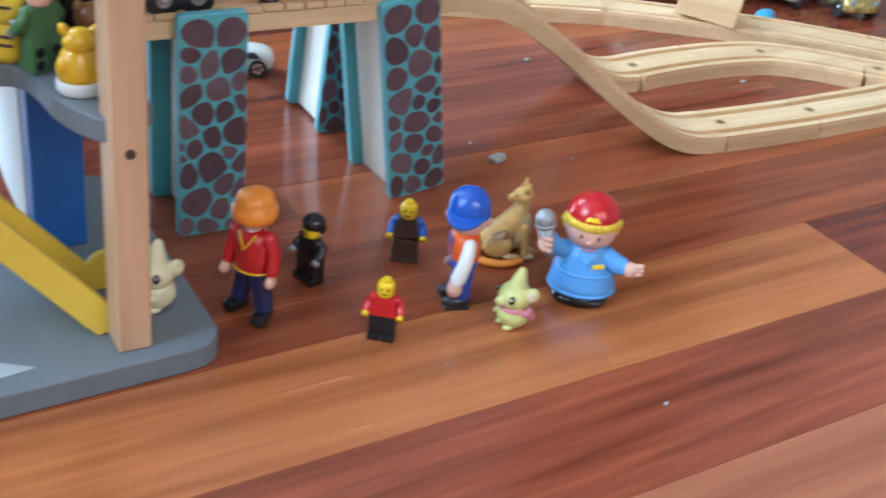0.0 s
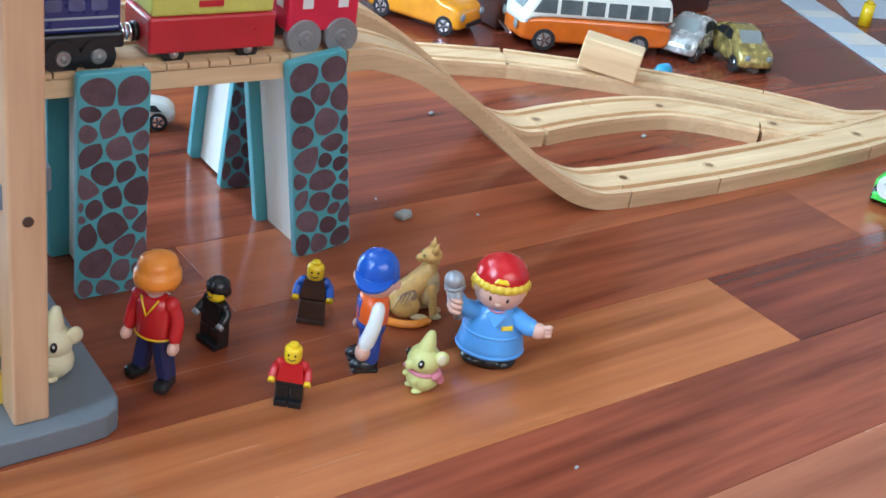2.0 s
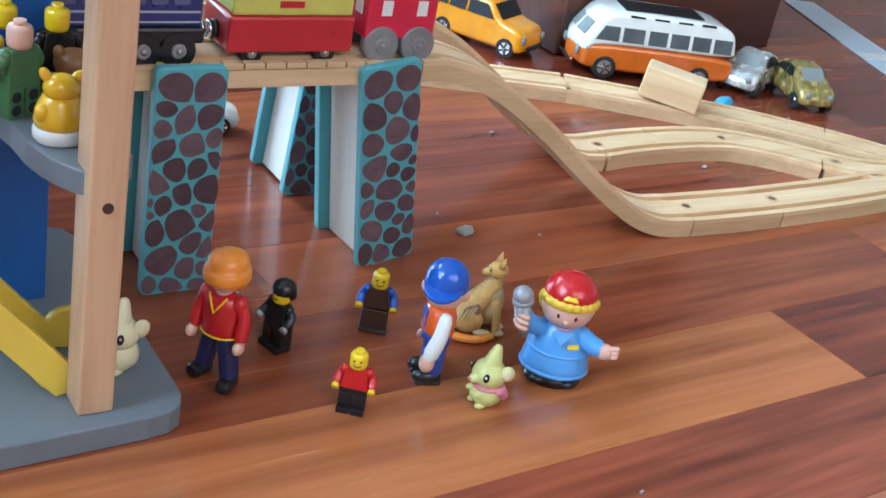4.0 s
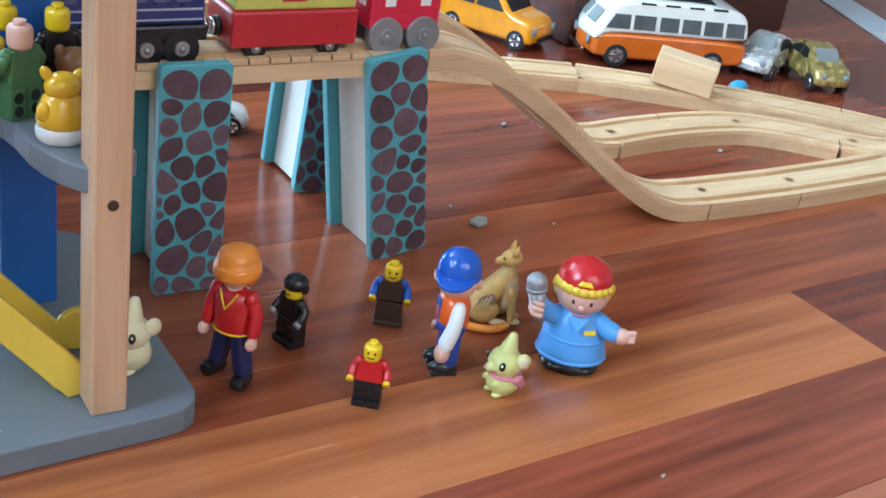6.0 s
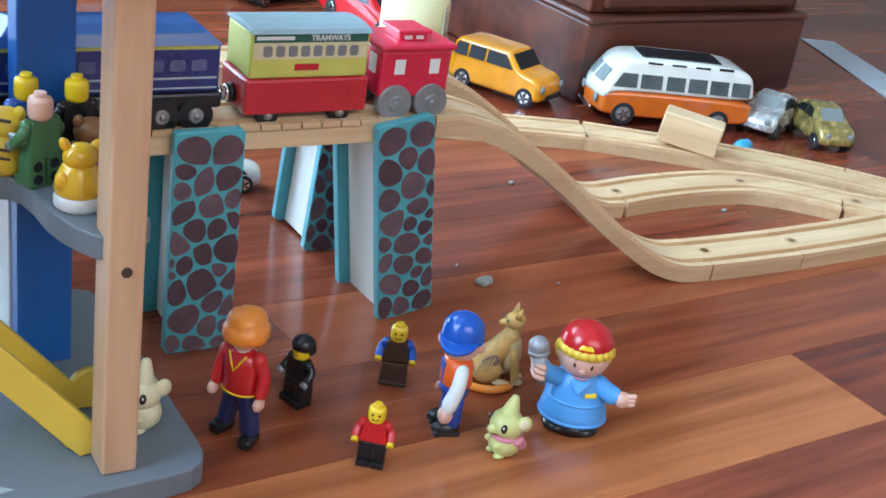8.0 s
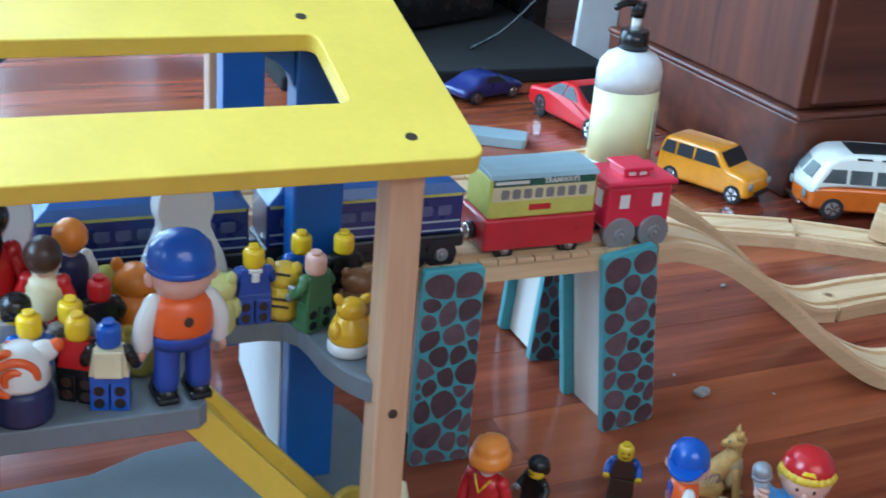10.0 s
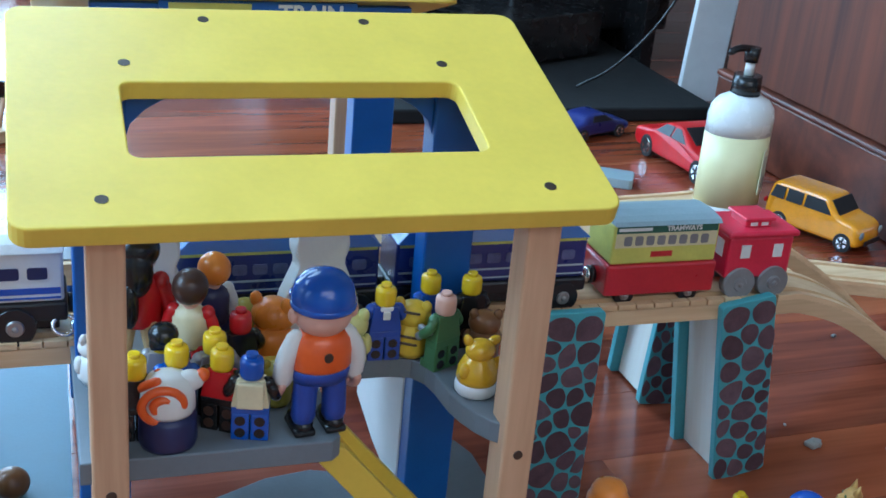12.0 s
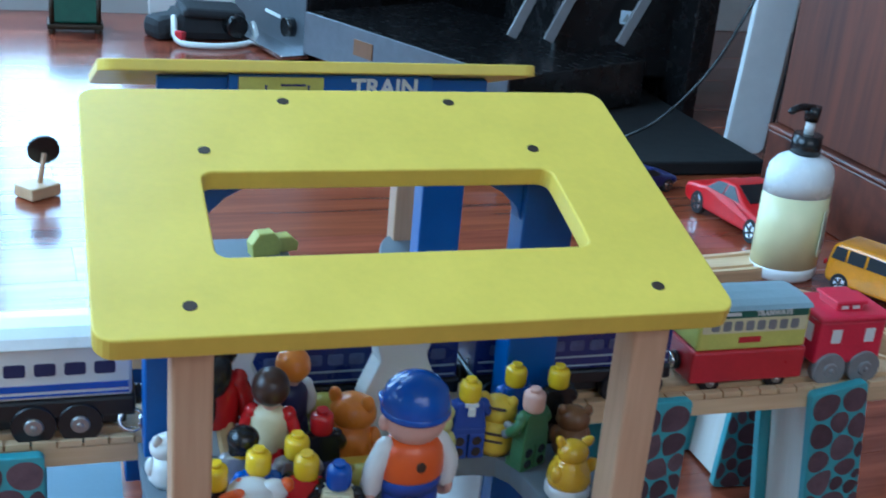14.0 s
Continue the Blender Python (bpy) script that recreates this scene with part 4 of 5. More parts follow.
def sitting_cat(m):
    """A lean cat that sits with its chest up, its head turned back over one shoulder and its tail curled round."""
    b = Build()
    b.tube([(0, 9, 8), (0, 5, 14), (0, 0, 21), (0, -4, 28), (0, -4.6, 34)], 8.0, "tan", 18, 3.9)
    b.tube([(0, -5, 24), (0, -6.5, 17), (0, -5, 11)], 5.2, "tanlight", 14, 4.2)
    for s in (-1, 1):
        b.ball((s * 5.4, 6, 7.6), (4.0, 8.4, 7.2), "tan", (-18, 0, 0), 16).ball((s * 6.6, -2.4, 1.9), (2.4, 5.4, 1.9), "tanlight", seg=10)
        b.tube([(s * 3, -6.6, 20), (s * 3.4, -8.6, 11), (s * 3.5, -9.4, 2.6)], 2.7, "tan", 12, 2.0).ball((s * 3.6, -11, 1.8), (2.4, 3.4, 1.8), "tanlight", seg=10)
        b.cyl((s * 2.8, -4.6, 39.6), (s * 3.8, -3.8, 45.6), 2.4, 0.3, "tan", 10)
        b.ball((s * 2.5, -10.2, 37.8), (0.9, 0.6, 0.9), "lgreen", seg=8)
        b.plate(soften([(2, 18), (9, 14), (13, 6), (6, 6.5), (0, 12)]), -0.6, 0.6, "catwing", pose(s * 7.2, 0, 1.5, 90, 0, 90), 0.3)
        for i in range(4):
            b.tube([(s * 8.0, 3 + i * 2.2, 17 - i * 1.2), (s * 8.4, 4.5 + i * 2.2, 13 - i), (s * 8.0, 6 + i * 2.0, 9 - i * 0.6)], 0.6, "tanlight", 6)
    b.ball((0, -5.4, 37), (4.7, 5.6, 4.6), "tan", seg=18)
    b.tube([(0, -8.6, 36.4), (0, -12.4, 35.4)], 2.7, "tan", 12, 1.8).ball((0, -13.6, 35.8), (1.0, 0.7, 0.7), "bear", seg=8)
    b.tube([(0, 16, 5), (-6, 19, 3.4), (-13, 17, 2.8), (-16, 9, 2.6), (-15, 0, 2.5), (-10, -7, 2.4)], 2.5, "hairorange", 12, 2.0)
    for v in b.bm.verts:
        if v.co.z > 30:
            a = radians(-168) * min(1, (v.co.z - 30) / 4)
            x, y = v.co.x, v.co.y + 5
            v.co.x, v.co.y = x * math.cos(a) - y * math.sin(a), x * math.sin(a) + y * math.cos(a) - 5
    return put(b, "toy_cat", "lean sitting tan toy cat with curled orange tail on the floor", "toy animal", m)


def pet(m, body, label, h=34.0, ribbon=""):
    """A small toy animal: a tapered body, a pointed muzzle, one tall upright ear and one round ear to the side."""
    k = h / 34
    b = Build()
    b.lathe([(3.4, 0), (5.6, 1.4), (8.6, 5), (9.2, 8.5), (8.4, 12), (6.6, 15)], body, seg=22)
    for s in (-1, 1):
        b.ball((s * 3.6, -4.6, 1.6), (2.4, 3.6, 1.6), body, seg=10).ball((s * 4.6, -7.4, 9), (1.7, 2.6, 1.9), body, seg=10)
        b.ball((s * 6.4, -6.4, 20.4), (1.5, 1.9, 2.6), "lblack", seg=12).ball((s * 7.2, -7.4, 21.4), (0.6, 0.6, 0.8), "lwhite", seg=8)
    b.ball((0, -0.6, 19), (9.2, 9.2, 7.8), body, seg=22)
    b.tube([(0, -5, 18.4), (0, -9.4, 17.4)], 5.2, body, 14, 3.0).ball((0, -12.6, 17.8), (1.0, 0.7, 0.8), "pinkribbon", seg=8)
    b.tube([(0, -0.6, 21), (0, 0.6, 28), (0, 1.6, 33.5)], 6.0, body, 16, 2.6)
    b.ball((8.2, 4.6, 22.6), (1.8, 4.0, 4.6), body, (0, 0, -25), 16).ball((9.2, 4.1, 22.6), (1.1, 2.8, 3.4), "creambody", (0, 0, -25), 14)
    b.ball((-8.4, 5.2, 22.6), (2.0, 4.6, 5.2), body, (0, 0, 25), 16)
    if ribbon:
        b.lathe([(7.6, 11.2), (8.9, 12), (8.9, 13), (7.6, 13.8)], ribbon, seg=22).ball((8.4, 3, 12.4), (2.4, 3.6, 2.6), ribbon, (20, 0, 10), 10).ball((8.8, 5.4, 9.6), (1.6, 2.6, 3.0), ribbon, (30, 0, 10), 10)
    for v in b.bm.verts:
        v.co *= k
    return put(b, "toy_pet", label, "toy animal", m)


def blob_animal(m, body, label, ears="round", stripe="", base="", s=1.0):
    b = Build()
    if base:
        b.lathe([(9.4, 0), (10.4, 1.6), (10.4, 6), (8, 9)], base, seg=22)
    b.lathe([(7.6, 0.4 if not base else 5), (9.4, 4), (9.0, 12), (7, 18)], body, seg=20)
    b.ball((0, -1, 22), (9.4, 8.6, 7.6), body, seg=18).ball((0, -8.6, 20), (3.6, 3.4, 2.8), body, seg=12)
    for q in (-1, 1):
        b.ball((q * 7, 1, 28), (2.8, 2, 3.6) if ears == "round" else (2, 1.8, 5.6), body, seg=10)
        b.ball((q * 8.4, -3, 11), (3, 3.4, 5.6), body, seg=12)
        b.ball((q * 5, -5, 2.2), (3.6, 5, 2.4), body, seg=10)
        b.ball((q * 3.4, -8.6, 23.6), (1, 0.7, 1.2), "lblack", seg=8)
    if stripe:
        for z in (9, 13, 26):
            b.tube([(-4.6, 8.2 if z < 20 else 6.6, z), (0, 9.3 if z < 20 else 7.8, z + 0.6), (4.6, 8.2 if z < 20 else 6.6, z)], 0.7, stripe, 6)
    for v in b.bm.verts:
        v.co *= s
    return put(b, "toy_animal", label, "toy animal", m)


# on the floor in front of the bridge
hollow_man("lred", "dknavy", "hairorange", at(190, 470, 0.2, -56), "orange-haired toy man in a red V-neck jumper standing on the floor", "legoy", size=0.9)
minifig("lblack", "lblack", "lblack", at(229, 489, 0, -75), "all-black toy minifigure with black hair standing on the floor", "legoy", "lgrey", "bowl", size=0.9)
minifig("lbrown", "lbrown", "lblue", at(285, 492, 0, -34), "toy minifigure in blue with a long brown apron", skirt=True, size=0.87)
minifig("lred", "lblack", "lred", at(241, 431, 0, -38), "toy minifigure in a red shirt and black trousers", size=0.82)
cap_boy(at(291, 445, 0, -108), "toy handyman in blue cap, orange vest and white sleeves", 1, 0.92, 0.84, 62)
sitting_cat(at(340, 477, 0, 58))
pet(at(306, 417, 0, -92), "palegreen", "pale lime toy mouse with a pink ribbon on the floor", 31, "pinkribbon")
singer(at(354, 428, 0, -38))
pet(at(145, 474, 12.2, -62), "creambody", "cream toy rabbit sitting on the grey base", 33)

# on the platform
Z = 120.6
hollow_man("lred", "tanlight", "lblack", at(-33, 516, Z, 170), "toy woman with long black hair in a red dress", "", "long")
hollow_man("creambody", "lred", "lbrown", at(-12, 502, Z, 160), "brown-haired toy figure in a cream top with red sleeves", "", "round", "lred", size=0.8)
hollow_man("dknavy", "dknavy", "hairorange", at(1, 524, Z, 200), "orange-haired toy figure in navy with white sleeves", "", "round", "lwhite", size=0.77)
blob_animal(at(17, 530, Z, 150), "olive", "olive-green round toy animal")
minifig("lblack", "dknavy", "lblack", at(10, 501, Z, 190), "toy minifigure with a glossy red masked head", "lred", "legoy")
blob_animal(at(28, 521, Z, 140), "hairorange", "orange toy bear seen from behind", s=1.15)
minifig("lgrey", "lgrey", "lgrey", at(-25, 488, Z, 170), "toy minifigure with black hair and grey clothes", "legoy", "legoy", "bowl")
minifig("lgrey", "lblack", "lgrey", at(-4, 483, Z, 185), "toy minifigure with a plain yellow head and grey shirt")
minifig("lblue", "lgrey", "lblue", at(-21, 474, Z, 175), "toy minifigure with a plain yellow head and blue shirt")
minifig("lred", "lblack", "lblack", at(-3, 468, Z, 150), "toy minifigure in red with black arms")
minifig("creambody", "lblue", "lblack", at(8, 459, Z, 165), "toy minifigure with a blue head, cream back and blue legs", "lblue", "lwhite", extra=[((0, 4.6, 22), (11.5, 3.4, 12), "creambody")])
minifig("lblack", "lblack", "lblack", at(-39, 466, Z, 180), "toy minifigure with a yellow head and black clothes")
minifig("trouser", "trouser", "trouser", at(82, 519, Z, 178), "toy sailor minifigure in blue with a white neckerchief", extra=[((0, 4.2, 27.8), (6.4, 1.4, 2.2), "lwhite"), ((0, 4.8, 24.6), (3.6, 1.4, 4.4), "lwhite")])
minifig("lblue", "lblue", "lblue", at(108, 530, Z, 190), "toy minifigure in plain blue clothes")
minifig("lblack", "lblack", "lblack", at(128, 526, Z, 190), "toy minifigure in black clothes with a yellow head")
minifig("lgreen", "lgreen", "lgreen", at(108, 506, Z, 205), "toy minifigure in mottled green with a pink head", "skin", "lgrey", extra=[((8, -4, 20), (3, 9, 3), "lgrey")])
cap_boy(at(37, 459, Z, 186), "toy handyman in blue cap, orange vest, at the platform edge", 0, 1.08, 0.92)
blob_animal(at(63, 513, Z, 160), "palegreen", "yellow-green toy animal with round ears")
blob_animal(at(97, 521, Z, 150), "hairyellow", "yellow toy tiger with dark back stripes", "round", "lbrown", s=0.95)
blob_animal(at(131, 511, Z, 170), "bear", "brown toy bear seen from behind", s=0.86)
dk = Build().lathe([(10.4, 0), (11.6, 1.6), (11.8, 5), (10.6, 8)], "lwhite", seg=24).lathe([(10.8, 7), (11.6, 10), (10.8, 15), (8.4, 20), (6.4, 23)], "duck", seg=24)
dk.ball((0, -1, 25.5), (8.4, 7.6, 6.6), "duck", seg=18).ball((-6.6, 1, 31), (2.6, 2.2, 4.2), "duck", (0, -30, 0), 12).ball((8.4, 0, 29.6), (4.2, 2.6, 2.8), "duck", (0, -25, 0), 12)
dk.ball((10, -3, 17), (5.2, 3.4, 3.4), "duck", (0, -30, 0), 12).ball((-9.6, -3, 15), (3.4, 3.4, 4.6), "duck", seg=12)
put(dk, "toy_duck", "glossy amber toy duck on a white base", "toy animal", at(117, 480, Z, 8), "", 0.86)
blob_animal(at(24, 484, Z, 170), "olive", "small olive toy animal between the figures", s=0.7)
blob_animal(at(-52, 516, Z, 200), "lwhite", "white toy bird with a yellow crest", s=0.8)
rl = Build()
rl.lathe([(11.5, 0), (12.2, 2), (12, 12), (10.8, 15)], "dknavy", seg=24)
rl.lathe([(10.4, 15), (11.4, 17), (11, 24), (8.6, 30), (4, 32)], "lwhite", seg=24)
rl.ball((9, 0, 28), (6, 4.6, 4.6), "lwhite").ball((14, 0, 30), (3, 3, 3), "vest")
rl.tube([(-4, 10.6, 18), (-9.4, 5.6, 22), (-9.6, -1, 27), (-5, -5, 31)], 2.1, "vest", 10)
rl.tube([(2, 10.8, 19.5), (-2, 9.4, 25), (-3.6, 4, 30.4)], 1.7, "vest", 10)
for rr in (8.4, 3.6):
    rl.tube([(-3 + rr * math.cos(a * 0.45), -8.6 - 2.2 * math.cos((a * 0.45 - 1.57)) * 0.3, 21.5 + rr * 0.9 * math.sin(a * 0.45)) for a in range(12)], 1.9, "vest", 8)
put(rl, "toy_hen", "white toy hen with orange-red stripes in a navy tub", "toy animal", at(-26, 461, Z, 0))
# white wooden cut-outs behind the figures
for x, y, k, rz in ((53, 540, 1.12, 8), (-26, 541, 1.12, -6)):
    b = Build()
    half = [(17, 0), (19, 10), (17, 24), (12, 35), (10, 40), (12.5, 47), (11, 56), (6, 63)]
    b.plate(soften([(px * k, pz * k) for px, pz in half] + [(-px * k, pz * k) for px, pz in half[::-1]], 1), -5.5, 5.5, "white", pose(0, 0, 0, 90), 0.8)
    put(b, "wooden_cutout", "plain white wooden cut-out standing on the platform", "wooden toy", at(x, y - 2, Z, rz), "white cut-outs")
for x, y, h in ((30, 770, 15), (42, 776, 10)):
    b = Build()
    b.plate([(-9, 0), (9, 0), (10, h * 0.55), (5, h), (-5, h), (-10, h * 0.55)], -5, 5, "lime", pose(0, 0, 0, 90), 0.8)
    put(b, "wooden_bush", "yellow-green wooden bush standing on the rear platform", "wooden toy", at(x, y, Z, 12), "wooden bushes")


# ---- toy cars ----
def car(name, label, m, outline, width, belt, paint, wheels, r, glass, upper=None, pinch=0.78, rim="steel", group="toy cars", lamps=(), soft=4.5, pane="glassdark", nose=3.0):
    """A model car: side outline in x and z (front at +x), narrowed above the belt line; wheels are (x) places, glass are side-window outlines."""
    top = thing(name, label, "toy car", m, group)
    hi = max(z for _, z in (outline + upper[0] if upper else outline))

    def shape(pts, half, mat):
        b = Build()
        b.loft(soften(pts), half, soft, mat)
        front = max(x for x, _ in pts)
        for v in b.bm.verts:
            if v.co.x > front * 0.55:
                v.co.x -= nose * (v.co.y / half) ** 2 * (v.co.x - front * 0.55) / (front * 0.45)
            if v.co.z > belt:
                v.co.y *= 1 - (1 - pinch) * min(1, (v.co.z - belt) / (hi - belt))
        return b
    body = shape(outline, width / 2, paint).object("body", top)
    if upper:
        shape(upper[0], width / 2 + 0.35, upper[1]).object("upper_body", top)
    for pts in glass:
        for s in (-1, 1):
            b = Build()
            b.plate(pts, -0.5, 0.5, pane, pose(0, 0, 0, 90), 0)
            for v in b.bm.verts:
                y = width / 2 + 0.75
                if v.co.z > belt:
                    y *= 1 - (1 - pinch) * min(1, (v.co.z - belt) / (hi - belt))
                v.co.y = s * y + v.co.y * 0.6
            b.object("side_window", body)
    for x in wheels:
        for s in (-1, 1):
            t = Build().cyl((x, s * (width / 2 - 5), r), (x, s * (width / 2 + 0.8), r), r, r * 0.94, "tyre", 22).object("wheel", top)
            rb = Build().cyl((x, s * (width / 2 - 1), r), (x, s * (width / 2 + 1.2), r), r * 0.64, r * 0.6, rim, 20)
            for i in range(5):
                a = 2 * math.pi * i / 5
                rb.box((x + r * 0.34 * math.cos(a), s * (width / 2 + 1.4), r + r * 0.34 * math.sin(a)), (r * 0.16, 1, r * 0.5), "tyre" if rim == "steel" else "steel", (0, 90 - math.degrees(a), 0), 0.1)
            rb.object("rim", t)
    for x, y, z, lr, mat in lamps:
        for s in (-1, 1):
            Build().ball((x, s * y, z), (1.6, lr, lr), mat, seg=12).object("headlamp" if x > 0 else "tail_lamp", body)
    return top, body


def screen(body, c, s, rot, name="windscreen", mat="glassdark"):
    Build().box(c, s, mat, rot, 0.5).object(name, body)


heading = math.degrees(math.atan2(863 - 928, 617 - 584))
van, vb = car("toy_van", "glossy amber boxy toy van parked on the floor", at(621, 908, 0, heading), [(-54, 9), (-55, 20), (-54, 30), (-52, 44), (-48, 48), (-44, 49), (8, 49), (14, 47.5), (27, 32.5), (46, 30), (53, 26), (55, 18), (55, 9), (46, 7), (-46, 7)], 48, 30, "vanorange", (-36, 37), 10,
              [[(-50, 33), (-47, 45), (-35, 45), (-35, 33)], [(-32, 33), (-32, 45), (-14, 45), (-14, 33)], [(-11, 33), (-11, 45), (9, 45), (20, 33)]], None, 0.84, lamps=((54, 19, 21, 4, "glasspale"), (-57, 20, 26, 3, "lred")))
van.scale = (0.9, 0.93, 0.93)
screen(vb, (21.2, 0, 40.4), (17, 38, 1.2), (0, 49, 0))
Build().box((56.6, 0, 13), (2, 30, 5), "glassdark", bevel=0.8).object("grille", vb)
bus_heading = math.degrees(math.atan2(820 - 764, 655 - 799))
bus, bb = car("toy_camper_bus", "orange and white toy camper bus with a dark sunroof", at(742, 826, 0, bus_heading), [(-84, 12), (-86, 24), (-85, 38), (83, 38), (88, 30), (88, 16), (84, 11), (60, 9), (-60, 9)], 62, 38, "busorange", (-50, 54), 13,
              [[(-79 + i * 24, 43), (-79 + i * 24, 58), (-59 + i * 24, 58), (-59 + i * 24, 43)] for i in range(4)] + [[(18, 43), (18, 58), (41, 58), (41, 43)], [(45, 43), (45, 58), (61, 58), (70, 43)]],
              ([(-85, 38), (-84.5, 50), (-82, 62), (-76, 68), (-62, 72), (-30, 74), (30, 74), (56, 71.5), (67, 66), (74, 58), (84, 42), (88, 36), (88.4, 28), (70, 38)], "buswhite"), 0.80, rim="greyplastic", lamps=((83.6, 21, 26, 5.5, "glasspale"),), pane="busglass", nose=10.0)
bus.scale = (0.86, 0.92, 0.81)
screen(bb, (-4, 0, 74.2), (86, 34, 1.6), (0, 0, 0), "sunroof")
for s in (-1, 1):
    screen(bb, (76.2, s * 11.5, 51.5), (17, 19, 1.2), (0, 57, s * 8), "windscreen", "glasspale")
Build().box((86.5, 0, 13), (4, 40, 5), "steel", bevel=1.6).object("bumper", bb)
for i in range(4):
    for s in (-1, 1):
        Build().box((-50 + i * 26, s * 25.2, 70.4), (16, 3, 1.4), "glassdark", (s * -30, 0, 0), 0.4).object("skylight", bb)
red, rb_ = car("toy_sports_car", "red toy sports car behind the soap bottle", at(592, 1101, 0, -82), [(-82, 12), (-84, 22), (-80, 30), (-44, 34), (-26, 46), (6, 47), (34, 33), (72, 27), (84, 20), (84, 11), (70, 8), (-70, 8)], 72, 31, "carred", (-52, 56), 13,
               [[(-38, 34), (-25, 43.5), (-8, 44.5), (-8, 34)], [(-5, 34), (-5, 44.5), (5, 44.5), (26, 34)]], None, 0.74)
red.scale = (0.82, 0.92, 1.0)
screen(rb_, (21, 0, 41), (28, 50, 1.2), (0, 27, 0))
for nm, paint, lab, m_ in (("toy_coupe", "silvercar", "silver patterned toy coupe", at(836, 784, 0, 206)), ("toy_beetle_car", "goldcar", "gold flower-patterned toy car", at(868, 750, 0, -108))):
    c_, cb_ = car(nm, lab, m_, [(-36, 8), (-38, 16), (-33, 25), (-20, 33), (-4, 37), (8, 35), (18, 26), (32, 22), (38, 15), (38, 8), (28, 6), (-28, 6)], 36, 24, paint, (-23, 24), 8,
                  [[(-20, 26), (-14, 32), (-3, 34), (-3, 26)], [(-1, 26), (-1, 34), (6, 33), (12, 26)]], None, 0.72, lamps=((36, 11, 17, 3, "glasspale"),))
    screen(cb_, (14.5, 0, 30), (14, 22, 1.0), (0, 44, 0), "windscreen", "glasspale")
hot, hb = car("toy_hot_rod", "white and blue toy racing car under the bridge", at(288, 753, 0, 160), [(-26, 5), (-28, 12), (-22, 18), (-8, 20), (0, 13), (24, 10), (28, 6), (20, 4), (-20, 4)], 22, 14, "buswhite", (-16, 17), 6.5, [[(-18, 14), (-14, 17.5), (-8, 17.5), (-5, 14)]], None, 0.7)
Build().box((12, 0, 11.8), (18, 7, 1.2), "lblue", (0, 6, 0), 0.4).object("bonnet_stripe", hb)
bl, blb = car("toy_blue_car", "dark blue toy car lying in the shadow", at(520, 1215, 0, 20), [(-46, 8), (-48, 16), (-30, 22), (-18, 30), (8, 30), (20, 21), (46, 17), (48, 9), (30, 6), (-30, 6)], 40, 21, "navy", (-28, 28), 8, [[(-16, 22), (-12, 28), (6, 28), (14, 22)]], None, 0.75)

# green toy steam engine
eng = thing("toy_steam_engine", "bright green toy steam engine with a pale round front", "toy engine", at(766, 487, 0, 200))
eng.scale = (0.84, 0.84, 0.84)
Build().box((0, 0, 9), (62, 26, 6), "engine_green", bevel=1).object("frame", eng)
Build().cyl((2, 0, 22), (34, 0, 22), 11, 11, "engine_green", 24).object("boiler", eng)
fc = Build().cyl((34, 0, 22), (37, 0, 22), 10.6, 10, "face", 24).ball((37, -3.6, 24.5), (0.5, 0.9, 1.1), "ink").ball((37, 3.6, 24.5), (0.5, 0.9, 1.1), "ink").object("front_disc", eng, "pale grey round front")
Build().box((-16, 0, 24), (26, 25, 24), "cyan", bevel=1.5).object("cab", eng)
Build().box((-16, 0, 37.4), (32, 30, 3), "lblack", bevel=1.2).object("cab_roof", eng)
Build().cyl((24, 0, 32), (24, 0, 40), 3, 3.6, "lblack", 14).object("funnel", eng)
for s in (-1, 1):
    Build().box((6, s * 12, 15.5), (30, 8, 11), "engine_green", bevel=1.2).object("side_tank", eng)
    for x in (-18, 2, 20):
        w = Build().cyl((x, s * 10, 8), (x, s * 14.5, 8), 8, 8, "engine_green" if x != 20 else "lblack", 20).object("wheel", eng)
        Build().cyl((x, s * 14, 8), (x, s * 15.6, 8), 3.4, 2.6, "steel", 14).object("hub", w)

# loose wooden block on the far track, a small blue toy, pebble and crumbs
blk_ = Build().box((0, 0, 0), (50, 24, 26), "beech", bevel=1.4)
put(blk_, "wooden_block", "plain pale beech block resting on the far track", "toy block", at(690, 730, 26.4, -47, 0, 6))
put(Build().ball((0, 0, 8), (9, 8, 8), "cyan").ball((11, 2, 7), (7, 6, 6.6), "skyblue").ball((-9, 3, 6), (5, 5, 5), "cyan"), "toy_fish", "small bright blue toy animal beside the bus", "toy animal", at(752, 728, 0, 20))
put(Build().box((0, 0, 2.0), (10, 8, 3.6), "greystone", (0, 0, 20), 1.4).box((2.5, 0.5, 2.2), (7, 6.6, 4.0), "greystone", (0, 0, 58), 1.3), "pebble", "small pale grey pebble on the floor", "pebble", at(394, 576, 0))
rc = random.Random(3)
cr = Build()
for i in range(7):
    x, y = rc.uniform(300, 900), rc.uniform(330, 760)
    cr.box((x, y, 0.5), (rc.uniform(0.8, 2.6), rc.uniform(0.8, 2), 0.8), "greystone", (0, 0, rc.uniform(0, 90)), 0.1)
for x, y in ((648, 634), (533, 704), (505, 715)):
    cr.box((x, y, 1.2), (4.6, 3, 1.6), "greystone", (0, 0, 30), 0.6)
tagged(cr.object("crumbs"), "scattered pale crumbs on the floorboards", "crumbs", "", "stuff")

